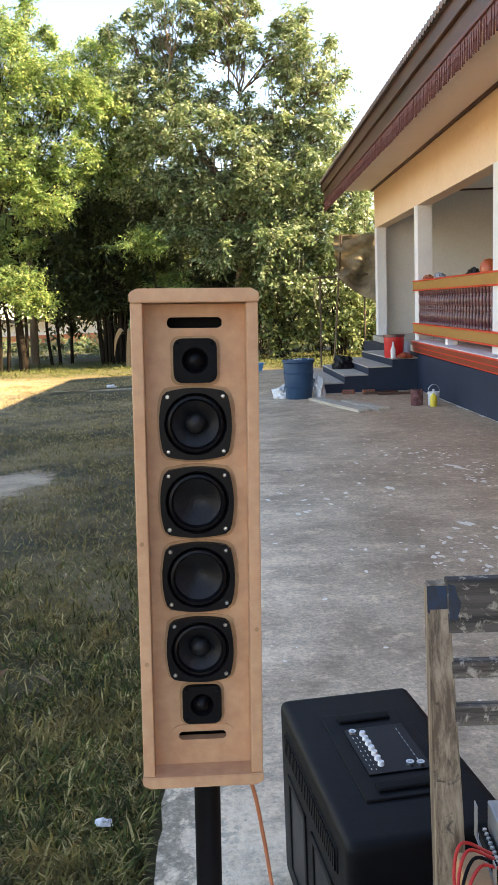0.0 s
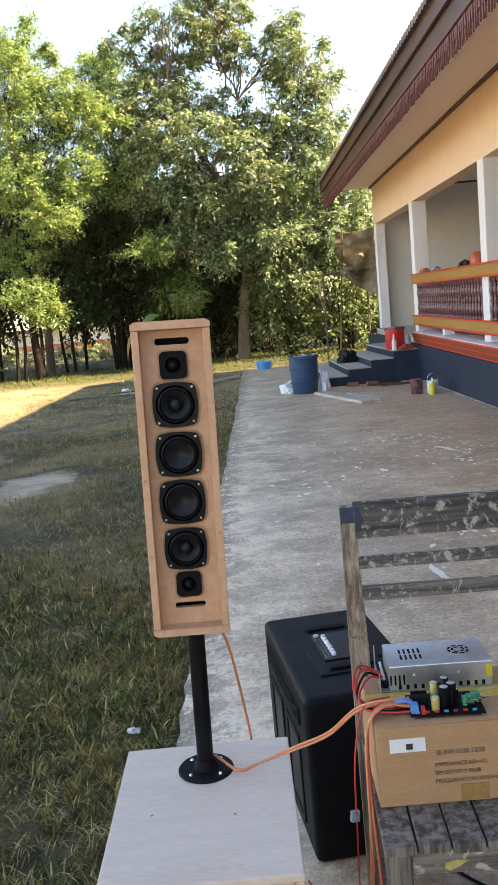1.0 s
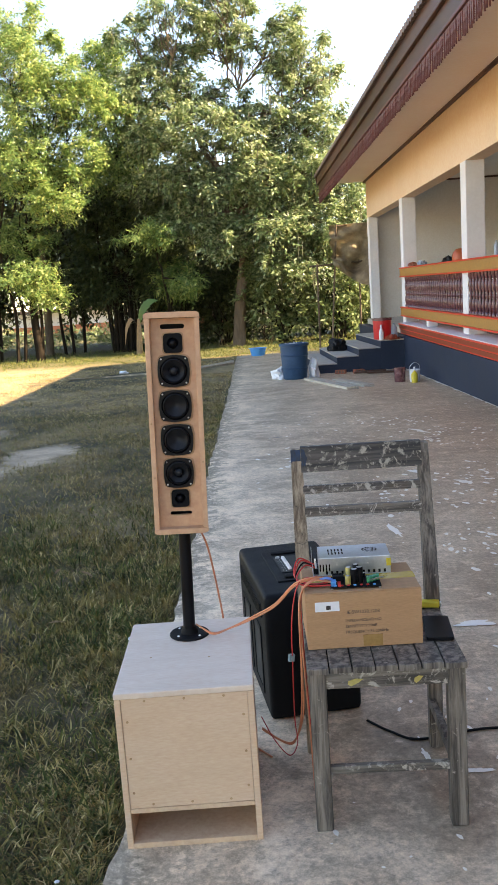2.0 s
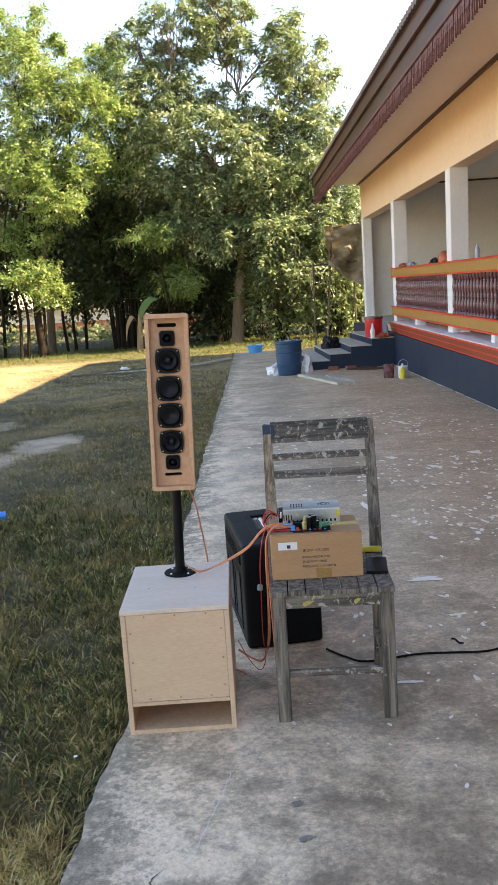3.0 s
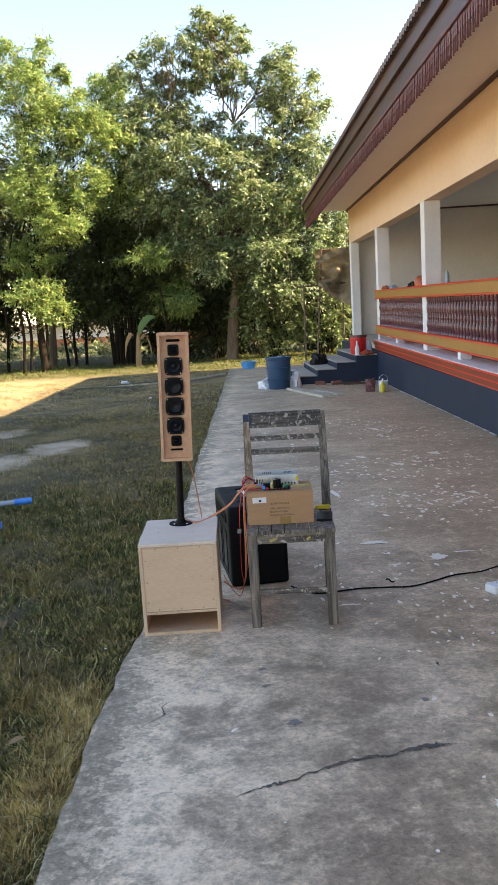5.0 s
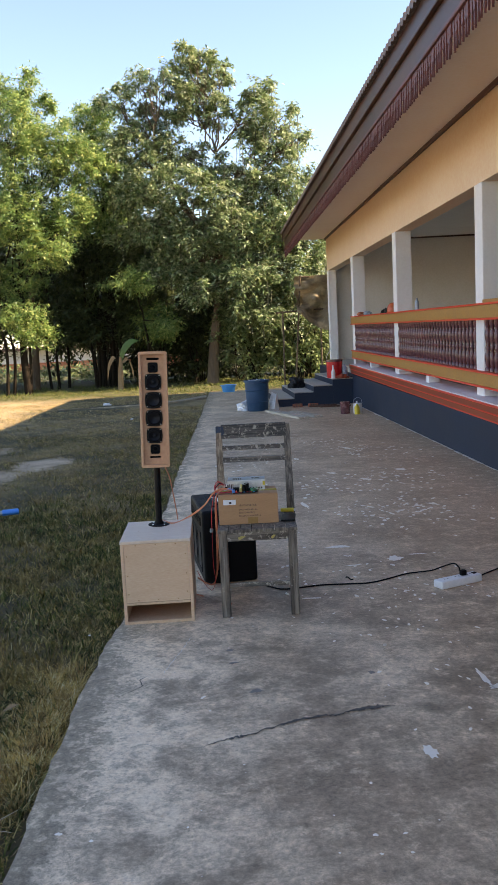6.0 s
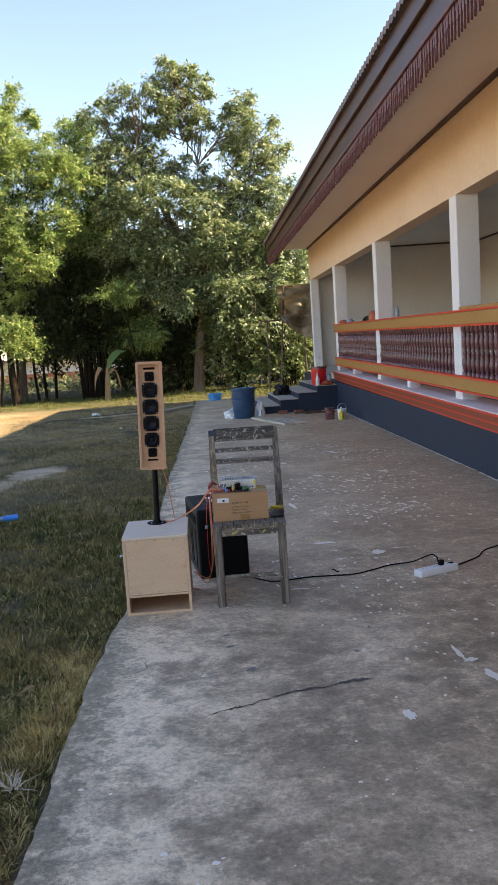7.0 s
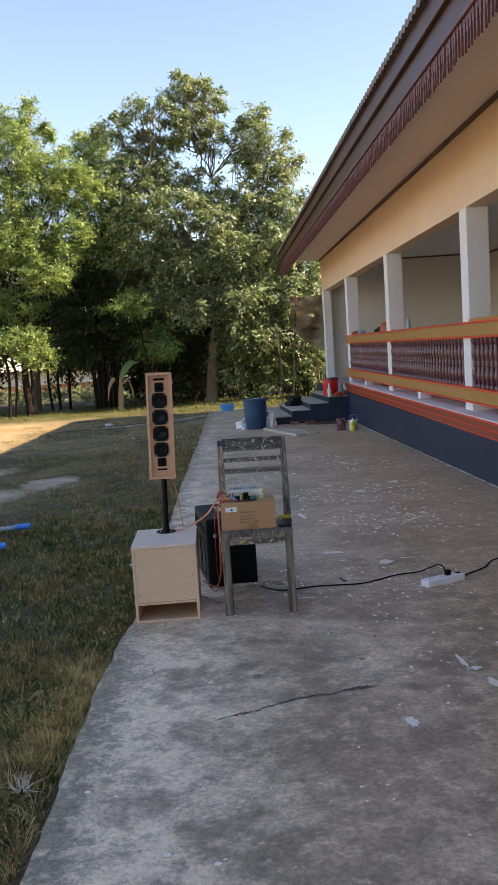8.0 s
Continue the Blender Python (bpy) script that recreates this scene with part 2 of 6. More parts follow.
M = {
    "concrete": concrete_material(),
    "lawn": lawn_material(),
    "birch": plain("birch_plywood", (0.69, 0.54, 0.42), (0.76, 0.62, 0.50), 4, 0.55, grain=40, bump=0.04, stretch=(1, 5, 1)),
    "birch_front": plain("birch_front", (0.66, 0.445, 0.29), (0.71, 0.50, 0.34), 5, 0.5, grain=45, bump=0.03, stretch=(1, 1, 5)),
    "ply_edge": plain("ply_edge", (0.60, 0.39, 0.24), (0.70, 0.50, 0.33), 25, 0.6, grain=80, bump=0.08),
    "mdf": plain("raw_fibreboard", (0.58, 0.318, 0.178), (0.67, 0.392, 0.232), 9, 0.55, grain=60, bump=0.05),
    "mdf_dark": plain("scorched_fibreboard", (0.36, 0.19, 0.09), (0.52, 0.31, 0.165), 25, 0.6, grain=90),
    "black_plastic": plain("black_textured_plastic", (0.004, 0.0045, 0.0055), (0.007, 0.0075, 0.009), 12, 0.55, grain=260, bump=0.3, depth=0.002, gloss=0.16),
    "black_matt": plain("matt_black", (0.003, 0.003, 0.0035), (0.006, 0.006, 0.007), 12, 0.65, grain=150, gloss=0.15),
    "black_gloss": plain("gloss_black", (0.003, 0.003, 0.004), (0.006, 0.006, 0.008), 10, 0.38, grain=90, bump=0.02, gloss=0.18),
    "cone": plain("paper_cone", (0.006, 0.0065, 0.008), (0.012, 0.013, 0.016), 30, 0.5, grain=200, bump=0.2, gloss=0.35),
    "steel": plain("bright_steel", (0.62, 0.63, 0.65), (0.72, 0.73, 0.75), 20, 0.3, 1.0, bump=0.03),
    "zinc": plain("zinc_sheet", (0.50, 0.53, 0.56), (0.62, 0.65, 0.69), 9, 0.36, 0.9, bump=0.05),
    "carton": plain("brown_cardboard", (0.42, 0.228, 0.112), (0.48, 0.272, 0.138), 7, 0.75, grain=70, bump=0.06, stretch=(1, 1, 6)),
    "tape": plain("packing_tape", (0.32, 0.18, 0.06), (0.42, 0.25, 0.09), 10, 0.25, bump=0.02),
    "yellow_tape": plain("yellowed_tape", (0.50, 0.33, 0.05), (0.60, 0.42, 0.09), 10, 0.25, bump=0.02),
    "ink": plain("black_ink", (0.02, 0.018, 0.016), (0.05, 0.04, 0.035), 60, 0.7),
    "paper": plain("white_paper", (0.74, 0.74, 0.75), (0.80, 0.80, 0.80), 20, 0.6, bump=0.02),
    "yellow": plain("yellow_plastic", (0.62, 0.46, 0.03), (0.72, 0.56, 0.05), 10, 0.45),
    "orange_wire": plain("orange_wire", (0.60, 0.19, 0.085), (0.68, 0.26, 0.13), 20, 0.4, bump=0.03),
    "red_wire": plain("red_wire", (0.50, 0.02, 0.02), (0.62, 0.04, 0.03), 20, 0.4, bump=0.03),
    "blue_wire": plain("blue_wire", (0.10, 0.25, 0.62), (0.16, 0.33, 0.70), 20, 0.4, bump=0.03),
    "green": plain("green_terminal", (0.01, 0.25, 0.11), (0.02, 0.33, 0.15), 20, 0.4),
    "grey_wood": wood_material("weathered_wood", (0.055, 0.044, 0.035), (0.25, 0.21, 0.168), (0.40, 0.35, 0.29), 0.0, "z"),
    "grey_wood_x": wood_material("weathered_rail", (0.05, 0.041, 0.033), (0.21, 0.178, 0.142), (0.47, 0.42, 0.35), 0.09, "x"),
    "painted_rail": wood_material("flaking_paint_rail", (0.03, 0.027, 0.024), (0.11, 0.095, 0.08), (0.42, 0.38, 0.30), 0.09, "x"),
    "brown_post": wood_material("sun_browned_post", (0.13, 0.09, 0.058), (0.42, 0.33, 0.23), (0.055, 0.045, 0.035), 0.03, "z"),
    "blue_paint": plain("blue_paint_daub", (0.016, 0.018, 0.022), (0.004, 0.036, 0.095), 70, 0.5, grain=140, stretch=(1.6, 1, 0.5)),
    "yellow_paint": plain("yellow_paint_daub", (0.42, 0.32, 0.07), (0.50, 0.41, 0.14), 40, 0.5),
    "wall_cream": plain("cream_wall_paint", (0.80, 0.575, 0.385), (0.85, 0.63, 0.44), 0.9, 0.75, grain=25, bump=0.06),
    "wall_white": plain("white_wall_paint", (0.74, 0.72, 0.71), (0.82, 0.80, 0.79), 1.2, 0.7, grain=30, bump=0.05),
    "wall_inner": plain("inner_wall_paint", (0.66, 0.62, 0.57), (0.74, 0.70, 0.65), 0.8, 0.8, grain=25, bump=0.05),
    "soffit": plain("soffit_board", (0.86, 0.73, 0.60), (0.90, 0.79, 0.67), 1.0, 0.75, grain=20, bump=0.05),
    "plinth_blue": plain("navy_wall_paint", (0.013, 0.022, 0.042), (0.022, 0.034, 0.06), 1.5, 0.6, grain=40, bump=0.08, gloss=0.25),
    "gold": plain("ochre_gold_paint", (0.38, 0.185, 0.045), (0.46, 0.235, 0.062), 4, 0.5, grain=40, bump=0.05),
    "helmet_orange": plain("orange_helmet_shell", (0.42, 0.075, 0.02), (0.52, 0.11, 0.035), 6, 0.35, bump=0.02),
    "red_paint": plain("vermilion_paint", (0.70, 0.045, 0.02), (0.80, 0.075, 0.035), 6, 0.4, bump=0.04),
    "maroon_band": plain("maroon_paint", (0.24, 0.036, 0.014), (0.35, 0.066, 0.024), 5, 0.4, bump=0.05),
    "glaze": plain("plum_glaze", (0.085, 0.030, 0.036), (0.19, 0.072, 0.08), 14, 0.25, grain=50, bump=0.04),
    "fascia": plain("maroon_fascia", (0.050, 0.021, 0.013), (0.12, 0.058, 0.036), 1.6, 0.42, grain=30, bump=0.1, stretch=(1, 0.25, 1), gloss=0.26),
    "fringe": plain("carved_fringe_paint", (0.075, 0.020, 0.018), (0.17, 0.055, 0.048), 3, 0.5, bump=0.08),
    "roof": plain("corrugated_roof", (0.095, 0.062, 0.048), (0.17, 0.115, 0.09), 2, 0.55, bump=0.08),
    "dark_trim": plain("dark_trim", (0.07, 0.03, 0.02), (0.11, 0.05, 0.032), 4, 0.5),
    "tread": plain("cement_tread", (0.36, 0.325, 0.28), (0.48, 0.435, 0.375), 5, 0.75),
    "drum_blue": plain("blue_drum_plastic", (0.014, 0.055, 0.115), (0.024, 0.075, 0.15), 5, 0.5, bump=0.05, gloss=0.35),
    "basin_blue": plain("light_blue_plastic", (0.03, 0.26, 0.60), (0.05, 0.33, 0.68), 5, 0.4),
    "pipe_blue": plain("bright_blue_pipe", (0.015, 0.22, 0.70), (0.03, 0.29, 0.78), 5, 0.35),
    "grey_pipe": plain("grey_pipe", (0.27, 0.33, 0.40), (0.34, 0.40, 0.47), 5, 0.4),
    "plug_grey": plain("grey_green_plastic", (0.16, 0.22, 0.22), (0.22, 0.29, 0.29), 20, 0.5, bump=0.02),
    "red_bucket": plain("red_bucket_plastic", (0.56, 0.012, 0.015), (0.66, 0.025, 0.025), 5, 0.4),
    "bag_white": plain("white_sacking", (0.70, 0.70, 0.71), (0.80, 0.80, 0.80), 12, 0.6, bump=0.3),
    "bag_black": plain("black_bag", (0.003, 0.003, 0.0035), (0.008, 0.008, 0.009), 20, 0.5, bump=0.4, gloss=0.25),
    "plank": wood_material("old_plank", (0.36, 0.31, 0.24), (0.56, 0.50, 0.41), (0.66, 0.61, 0.53), 0.05, "y"),
    "brick": plain("fired_brick", (0.30, 0.085, 0.045), (0.42, 0.14, 0.075), 14, 0.85, bump=0.3),
    "tarp": plain("tarpaulin", (0.20, 0.155, 0.095), (0.55, 0.45, 0.30), 2.2, 0.7, grain=15, bump=0.4, depth=0.02),
    "bark": plain("tree_bark", (0.070, 0.046, 0.028), (0.20, 0.14, 0.088), 3, 0.9, grain=22, bump=0.9, depth=0.03, stretch=(1, 1, 0.25)),
    # bark cut to near black, carrying the shade under the canopy
    "bark_shaded": plain("shaded_bark", (0.012, 0.009, 0.006), (0.035, 0.026, 0.017), 3, 0.9, grain=25, bump=0.8, depth=0.02, stretch=(1, 1, 0.25), gloss=0.1),
    "paint_white": plain("dried_white_paint", (0.88, 0.82, 0.72), (0.93, 0.88, 0.79), 30, 0.55, bump=0.05),
    "crack": plain("dark_crack", (0.07, 0.061, 0.052), (0.15, 0.132, 0.112), 25, 0.9, grain=60),
    "stain": plain("damp_stain", (0.20, 0.18, 0.155), (0.27, 0.24, 0.21), 20, 0.6),
    "litter": plain("litter_paper", (0.66, 0.66, 0.66), (0.78, 0.78, 0.78), 30, 0.7),
    "bleached": plain("bleached_fibre", (0.55, 0.48, 0.38), (0.70, 0.64, 0.54), 30, 0.8),
    "dead_leaf": plain("dead_leaf", (0.20, 0.12, 0.06), (0.33, 0.22, 0.11), 30, 0.8),
    "far_red": plain("far_red_wall", (0.45, 0.15, 0.08), (0.56, 0.22, 0.12), 1, 0.8),
    "far_white": plain("far_white_wall", (0.70, 0.70, 0.70), (0.78, 0.78, 0.78), 1, 0.8),
    "leaf_main": leafy("broad_leaves", [(0.0, (0.080, 0.138, 0.052)), (0.4, (0.20, 0.275, 0.122)), (0.75, (0.37, 0.43, 0.23)), (1.0, (0.60, 0.61, 0.43))], 0.33, 0.38),
    "leaf_light": leafy("light_leaves", [(0.0, (0.090, 0.170, 0.055)), (0.5, (0.225, 0.345, 0.112)), (0.85, (0.41, 0.49, 0.18)), (1.0, (0.60, 0.58, 0.23))], 0.42, 0.45),
    "leaf_bush": leafy("bush_leaves", [(0.0, (0.085, 0.135, 0.052)), (0.5, (0.19, 0.25, 0.10)), (1.0, (0.37, 0.40, 0.19))], 0.4, 0.38),
    # leaf colour darkened to stand for shade inside the wood
    "leaf_shaded": leafy("shaded_leaves", [(0.0, (0.022, 0.036, 0.012)), (0.6, (0.05, 0.07, 0.024)), (1.0, (0.10, 0.12, 0.04))], 0.5, 0.25),
    "leaf_big": leafy("banana_leaf", [(0.0, (0.085, 0.17, 0.04)), (1.0, (0.13, 0.23, 0.06))], 0.4, 0.4),
    "grass_green": leafy("grass_blades", [(0.0, (0.066, 0.096, 0.016)), (0.5, (0.142, 0.160, 0.034)), (0.8, (0.32, 0.235, 0.08)), (1.0, (0.50, 0.385, 0.17))], 0.95, 0.2, (0.27, 0.175, 0.055)),
    "grass_weeds": leafy("weed_blades", [(0.0, (0.05, 0.075, 0.016)), (0.6, (0.11, 0.135, 0.035)), (1.0, (0.28, 0.25, 0.09))], 0.95, 0.2),
    "grass_near": leafy("near_grass_blades", [(0.0, (0.042, 0.058, 0.012)), (0.5, (0.105, 0.122, 0.028)), (0.80, (0.25, 0.195, 0.062)), (1.0, (0.60, 0.47, 0.23))], 0.95, 0.2, (0.25, 0.17, 0.055)),
    "grass_far": leafy("sunburnt_blades", [(0.0, (0.33, 0.225, 0.105)), (0.6, (0.45, 0.325, 0.165)), (1.0, (0.57, 0.45, 0.265))], 0.95, 0.2),
    "grass_dry": leafy("dry_blades", [(0.0, (0.19, 0.122, 0.045)), (0.5, (0.32, 0.212, 0.085)), (1.0, (0.58, 0.44, 0.235))], 0.95, 0.2),
    "straw": leafy("straw", [(0.0, (0.42, 0.265, 0.085)), (0.7, (0.58, 0.405, 0.16)), (1.0, (0.80, 0.68, 0.44))], 0.95, 0.2),
    "vine": leafy("hanging_pods", [(0.0, (0.055, 0.055, 0.032)), (1.0, (0.15, 0.15, 0.085))], 0.6, 0.2),
}


# ---- building blocks ----
def thing(name, at=(0, 0, 0), turn=(0, 0, 0), label="", category="", group="", kind=""):
    ob = new(name)
    ob.empty_display_size = 0.1
    ob.matrix_basis = pose(*at, *turn)
    return tagged(ob, label, category, group, kind)


def part(name, bm, material, parent=None, label="", smooth=False):
    me = bpy.data.meshes.new(name)
    bmesh.ops.recalc_face_normals(bm, faces=bm.faces)
    bm.to_mesh(me)
    bm.free()
    me.materials.append(M[material])
    if smooth:
        me.polygons.foreach_set("use_smooth", [True] * len(me.polygons))
        me.set_sharp_from_angle(angle=radians(40))
    ob = new(name, me)
    ob.parent = parent
    return tagged(ob, label)


def again(source, name, parent, m):
    """Another piece that shares the mesh of one that stands."""
    ob = new(name, source.data)
    ob.parent = parent
    ob.matrix_basis = m
    return ob


def solid(*boxes, bevel=0.0, segments=2):
    """Boxes (x0, x1, y0, y1, z0, z1) in one bmesh, with their edges rounded."""
    bm = bmesh.new()
    for x0, x1, y0, y1, z0, z1 in boxes:
        m = Matrix.Translation(((x0 + x1) / 2, (y0 + y1) / 2, (z0 + z1) / 2)) @ Matrix.Diagonal((x1 - x0, y1 - y0, z1 - z0, 1))
        bmesh.ops.create_cube(bm, size=1, matrix=m)
    if bevel:
        bmesh.ops.bevel(bm, geom=bm.edges[:], offset=bevel, segments=segments, profile=0.6, affect="EDGES")
    return bm


def lathe(profile, n=24, bm=None, m=None):
    """Turns (radius, height) pairs round z."""
    bm = bm or bmesh.new()
    m = m or Matrix()
    rings = []
    for r, z in profile:
        if r < 1e-5:
            rings.append([bm.verts.new(m @ Vector((0, 0, z)))])
        else:
            rings.append([bm.verts.new(m @ Vector((r * math.cos(2 * math.pi * i / n), r * math.sin(2 * math.pi * i / n), z))) for i in range(n)])
    for a, b in zip(rings, rings[1:]):
        for i in range(n):
            j = (i + 1) % n
            if len(a) == 1 and len(b) > 1:
                bm.faces.new((a[0], b[i], b[j]))
            elif len(b) == 1 and len(a) > 1:
                bm.faces.new((a[i], a[j], b[0]))
            elif len(a) > 1:
                bm.faces.new((a[i], a[j], b[j], b[i]))
    return bm


def smooth_line(points, steps=8):
    """A Catmull-Rom line through the points."""
    p = [Vector(q) for q in points]
    p = [p[0] * 2 - p[1]] + p + [p[-1] * 2 - p[-2]]
    out = []
    for a, b, c, d in zip(p, p[1:], p[2:], p[3:]):
        for i in range(steps):
            t = i / steps
            out.append(0.5 * (2 * b + (c - a) * t + (2 * a - 5 * b + 4 * c - d) * t * t + (3 * b - a - 3 * c + d) * t ** 3))
    return out + [p[-2]]


def sweep(points, radii, n=8, bm=None):
    """A round tube along the points; radii: one number or one for each point."""
    bm = bm or bmesh.new()
    pts = [Vector(q) for q in points]
    rs = radii if isinstance(radii, (list, tuple)) else [radii] * len(pts)
    side = Vector((0.31, 0.95, 0.07))
    rings = []
    for i, p in enumerate(pts):
        along = (pts[min(i + 1, len(pts) - 1)] - pts[max(i - 1, 0)]).normalized()
        u = (side - along * side.dot(along))
        if u.length < 0.05:
            u = along.orthogonal()
        u.normalize()
        side = u
        v = along.cross(u)
        rings.append([bm.verts.new(p + (u * math.cos(2 * math.pi * k / n) + v * math.sin(2 * math.pi * k / n)) * rs[i]) for k in range(n)])
    for a, b in zip(rings, rings[1:]):
        for k in range(n):
            bm.faces.new((a[k], a[(k + 1) % n], b[(k + 1) % n], b[k]))
    bm.faces.new(rings[0][::-1])
    bm.faces.new(rings[-1])
    return bm


def outline(points, y0, y1, bm=None):
    """A flat shape in x and z, pushed from y0 to y1."""
    bm = bm or bmesh.new()
    a = [bm.verts.new((x, y0, z)) for x, z in points]
    b = [bm.verts.new((x, y1, z)) for x, z in points]
    bm.faces.new(a)
    bm.faces.new(b[::-1])
    for i in range(len(a)):
        j = (i + 1) % len(a)
        bm.faces.new((a[i], b[i], b[j], a[j]))
    return bm


def rounded(w, h, r, n=6):
    """A rounded rectangle about the origin."""
    out = []
    for cx, cz, start in ((w / 2 - r, h / 2 - r, 0), (-w / 2 + r, h / 2 - r, 90), (-w / 2 + r, -h / 2 + r, 180), (w / 2 - r, -h / 2 + r, 270)):
        out += [(cx + r * math.cos(radians(start + 90 * i / n)), cz + r * math.sin(radians(start + 90 * i / n))) for i in range(n + 1)]
    return out


def cushion(w, h, bulge, n=8):
    """A square with bowed sides and cut-off corners, as of a small loudspeaker's rim."""
    out = []
    for k in range(4):
        a = radians(90 * k)
        for i in range(n + 1):
            s = -0.78 + 1.56 * i / n
            x, z = 1 - (1 - bulge) * 0 - bulge * s * s, s
            x *= 0.5
            z *= 0.5
            out.append(((x * math.cos(a) - z * math.sin(a)) * w, (x * math.sin(a) + z * math.cos(a)) * h))
    return out


def scatter(name, verts, faces, material, parent=None):
    me = bpy.data.meshes.new(name)
    me.vertices.add(len(verts))
    me.vertices.foreach_set("co", np.asarray(verts, dtype=np.float32).ravel())
    k = faces.shape[1]
    me.loops.add(faces.size)
    me.loops.foreach_set("vertex_index", faces.ravel().astype(np.int32))
    me.polygons.add(len(faces))
    me.polygons.foreach_set("loop_start", np.arange(0, faces.size, k, dtype=np.int32))
    me.update(calc_edges=True)
    me.materials.append(M[material])
    ob = new(name, me)
    ob.parent = parent
    return ob


def leaves(centres, spread, count, length, width, rng, droop=0.5, flat=0.65):
    """Leaf quads, folded along the middle, set by turns along short arching twigs that leave each centre."""
    along = 9
    twigs = max(1, round(count / along))
    n = len(centres) * twigs
    c = np.repeat(centres, twigs, axis=0)
    s = np.repeat(np.asarray(spread).reshape(-1, 1) * np.ones((len(centres), 1)), twigs, axis=0)
    t = rng.normal(size=(n, 3))
    t[:, 2] = t[:, 2] * flat + 0.12
    t /= np.linalg.norm(t, axis=1, keepdims=True)
    step = (np.arange(along) + 0.6) / along
    reach = (s * rng.uniform(0.7, 1.5, (n, 1)))[:, None, :]
    p = c[:, None, :] + t[:, None, :] * reach * step[None, :, None]
    p[:, :, 2] -= (reach[:, :, 0] * step[None, :] ** 2) * droop * 0.55
    p += rng.normal(size=p.shape) * 0.02
    side = np.cross(t, np.array([0, 0, 1.0]) + rng.normal(size=(n, 3)) * 0.35)
    side /= np.linalg.norm(side, axis=1, keepdims=True) + 1e-6
    turn = np.where(np.arange(along) % 2 == 0, 1.0, -1.0)[None, :, None]
    d = t[:, None, :] * 0.6 + side[:, None, :] * turn * 0.8 + rng.normal(size=p.shape) * 0.28
    d[:, :, 2] -= droop * 0.75
    p, d = p.reshape(-1, 3), d.reshape(-1, 3)
    d /= np.linalg.norm(d, axis=1, keepdims=True)
    up = rng.normal(size=p.shape) * 0.38 + np.array([0.12, -0.15, 1.0])
    w = np.cross(d, up)
    w /= np.linalg.norm(w, axis=1, keepdims=True) + 1e-6
    f = np.cross(w, d)
    size = rng.uniform(0.6, 1.3, (len(p), 1))
    L, W = d * length * size, w * width * size * 0.5
    v = np.stack([p, p + L * 0.45 + W + f * width * 0.12, p + L, p + L * 0.45 - W + f * width * 0.12], axis=1).reshape(-1, 3)
    faces = np.arange(len(p) * 4).reshape(-1, 4)
    return v, faces


# ---- ground ----
def slab_edge(y):
    """The ragged edge of the concrete yard against the lawn."""
    return -0.285 + 0.028 * (y + 1.6) - 0.05 * min(1, max(0, (0.9 - y) / 0.7)) + 0.012 * math.sin(y * 1.3) * math.sin(y * 0.71 + 1) + 0.020 * noise.noise((y * 3.0, 0, 0)) + 0.018 * noise.noise((y * 8.3, 2, 0))


def ground():
    bm = bmesh.new()
    xs = [-900, -200, -60, -25] + [-12 + 0.4 * i for i in range(31)] + [3, 12, 40, 200, 900]
    ys = [-900, -200, -60, -20, -8] + [-4 + 0.4 * i for i in range(70)] + [30, 40, 70, 200, 900]
    grid = [[bm.verts.new((x, y, -0.05 + (0.028 * noise.noise((x * 0.9, y * 0.9, 0)) if abs(x) < 13 and -5 < y < 28 else 0))) for x in xs] for y in ys]
    for a, b in zip(grid, grid[1:]):
        for i in range(len(xs) - 1):
            bm.faces.new((a[i], a[i + 1], b[i + 1], b[i]))
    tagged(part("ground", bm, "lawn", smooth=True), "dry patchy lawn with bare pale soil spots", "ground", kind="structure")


def slab():
    bm = bmesh.new()
    ys = [-12 + 0.06 * i for i in range(536)]
    top_l, top_r, low = [], [], []
    for y in ys:
        e = slab_edge(y)
        top_l.append(bm.verts.new((e, y, -0.004 + 0.006 * noise.noise((y * 3, 5, 0)))))
        top_r.append((bm.verts.new((e + 0.05, y, 0)), bm.verts.new((3.5, y, 0))))
        low.append(bm.verts.new((e - 0.01, y, -0.16)))
    for i in range(len(ys) - 1):
        bm.faces.new((low[i], top_l[i], top_l[i + 1], low[i + 1]))
        bm.faces.new((top_l[i], top_r[i][0], top_r[i + 1][0], top_l[i + 1]))
        bm.faces.new((top_r[i][0], top_r[i][1], top_r[i + 1][1], top_r[i + 1][0]))
    bm.faces.new((low[-1], top_l[-1], top_r[-1][0], top_r[-1][1], bm.verts.new((3.5, ys[-1], -0.16))))
    tagged(part("pavement", bm, "concrete"), "worn stained grey concrete yard beside the building", "concrete yard", kind="structure")
    # footpath that leaves the yard across the lawn
    bm = bmesh.new()
    line = smooth_line([(0.28, 18.9, 0), (-0.6, 17.5, 0), (-1.6, 16.9, 0), (-3.2, 16.7, 0)], 10)
    a = [bm.verts.new((p.x - 0.05, p.y + 0.25 - 0.012 * i, -0.02)) for i, p in enumerate(line)]
    b = [bm.verts.new((p.x - 0.05, p.y - 0.55 + 0.02 * i, -0.02)) for i, p in enumerate(line)]
    c = [bm.verts.new((p.x - 0.05, p.y - 0.57 + 0.02 * i, -0.12)) for i, p in enumerate(line)]
    for i in range(len(line) - 1):
        bm.faces.new((a[i], a[i + 1], b[i + 1], b[i]))
        bm.faces.new((b[i], b[i + 1], c[i + 1], c[i]))
    tagged(part("footpath", bm, "concrete"), "narrow pale concrete path across the lawn", "path", kind="structure")


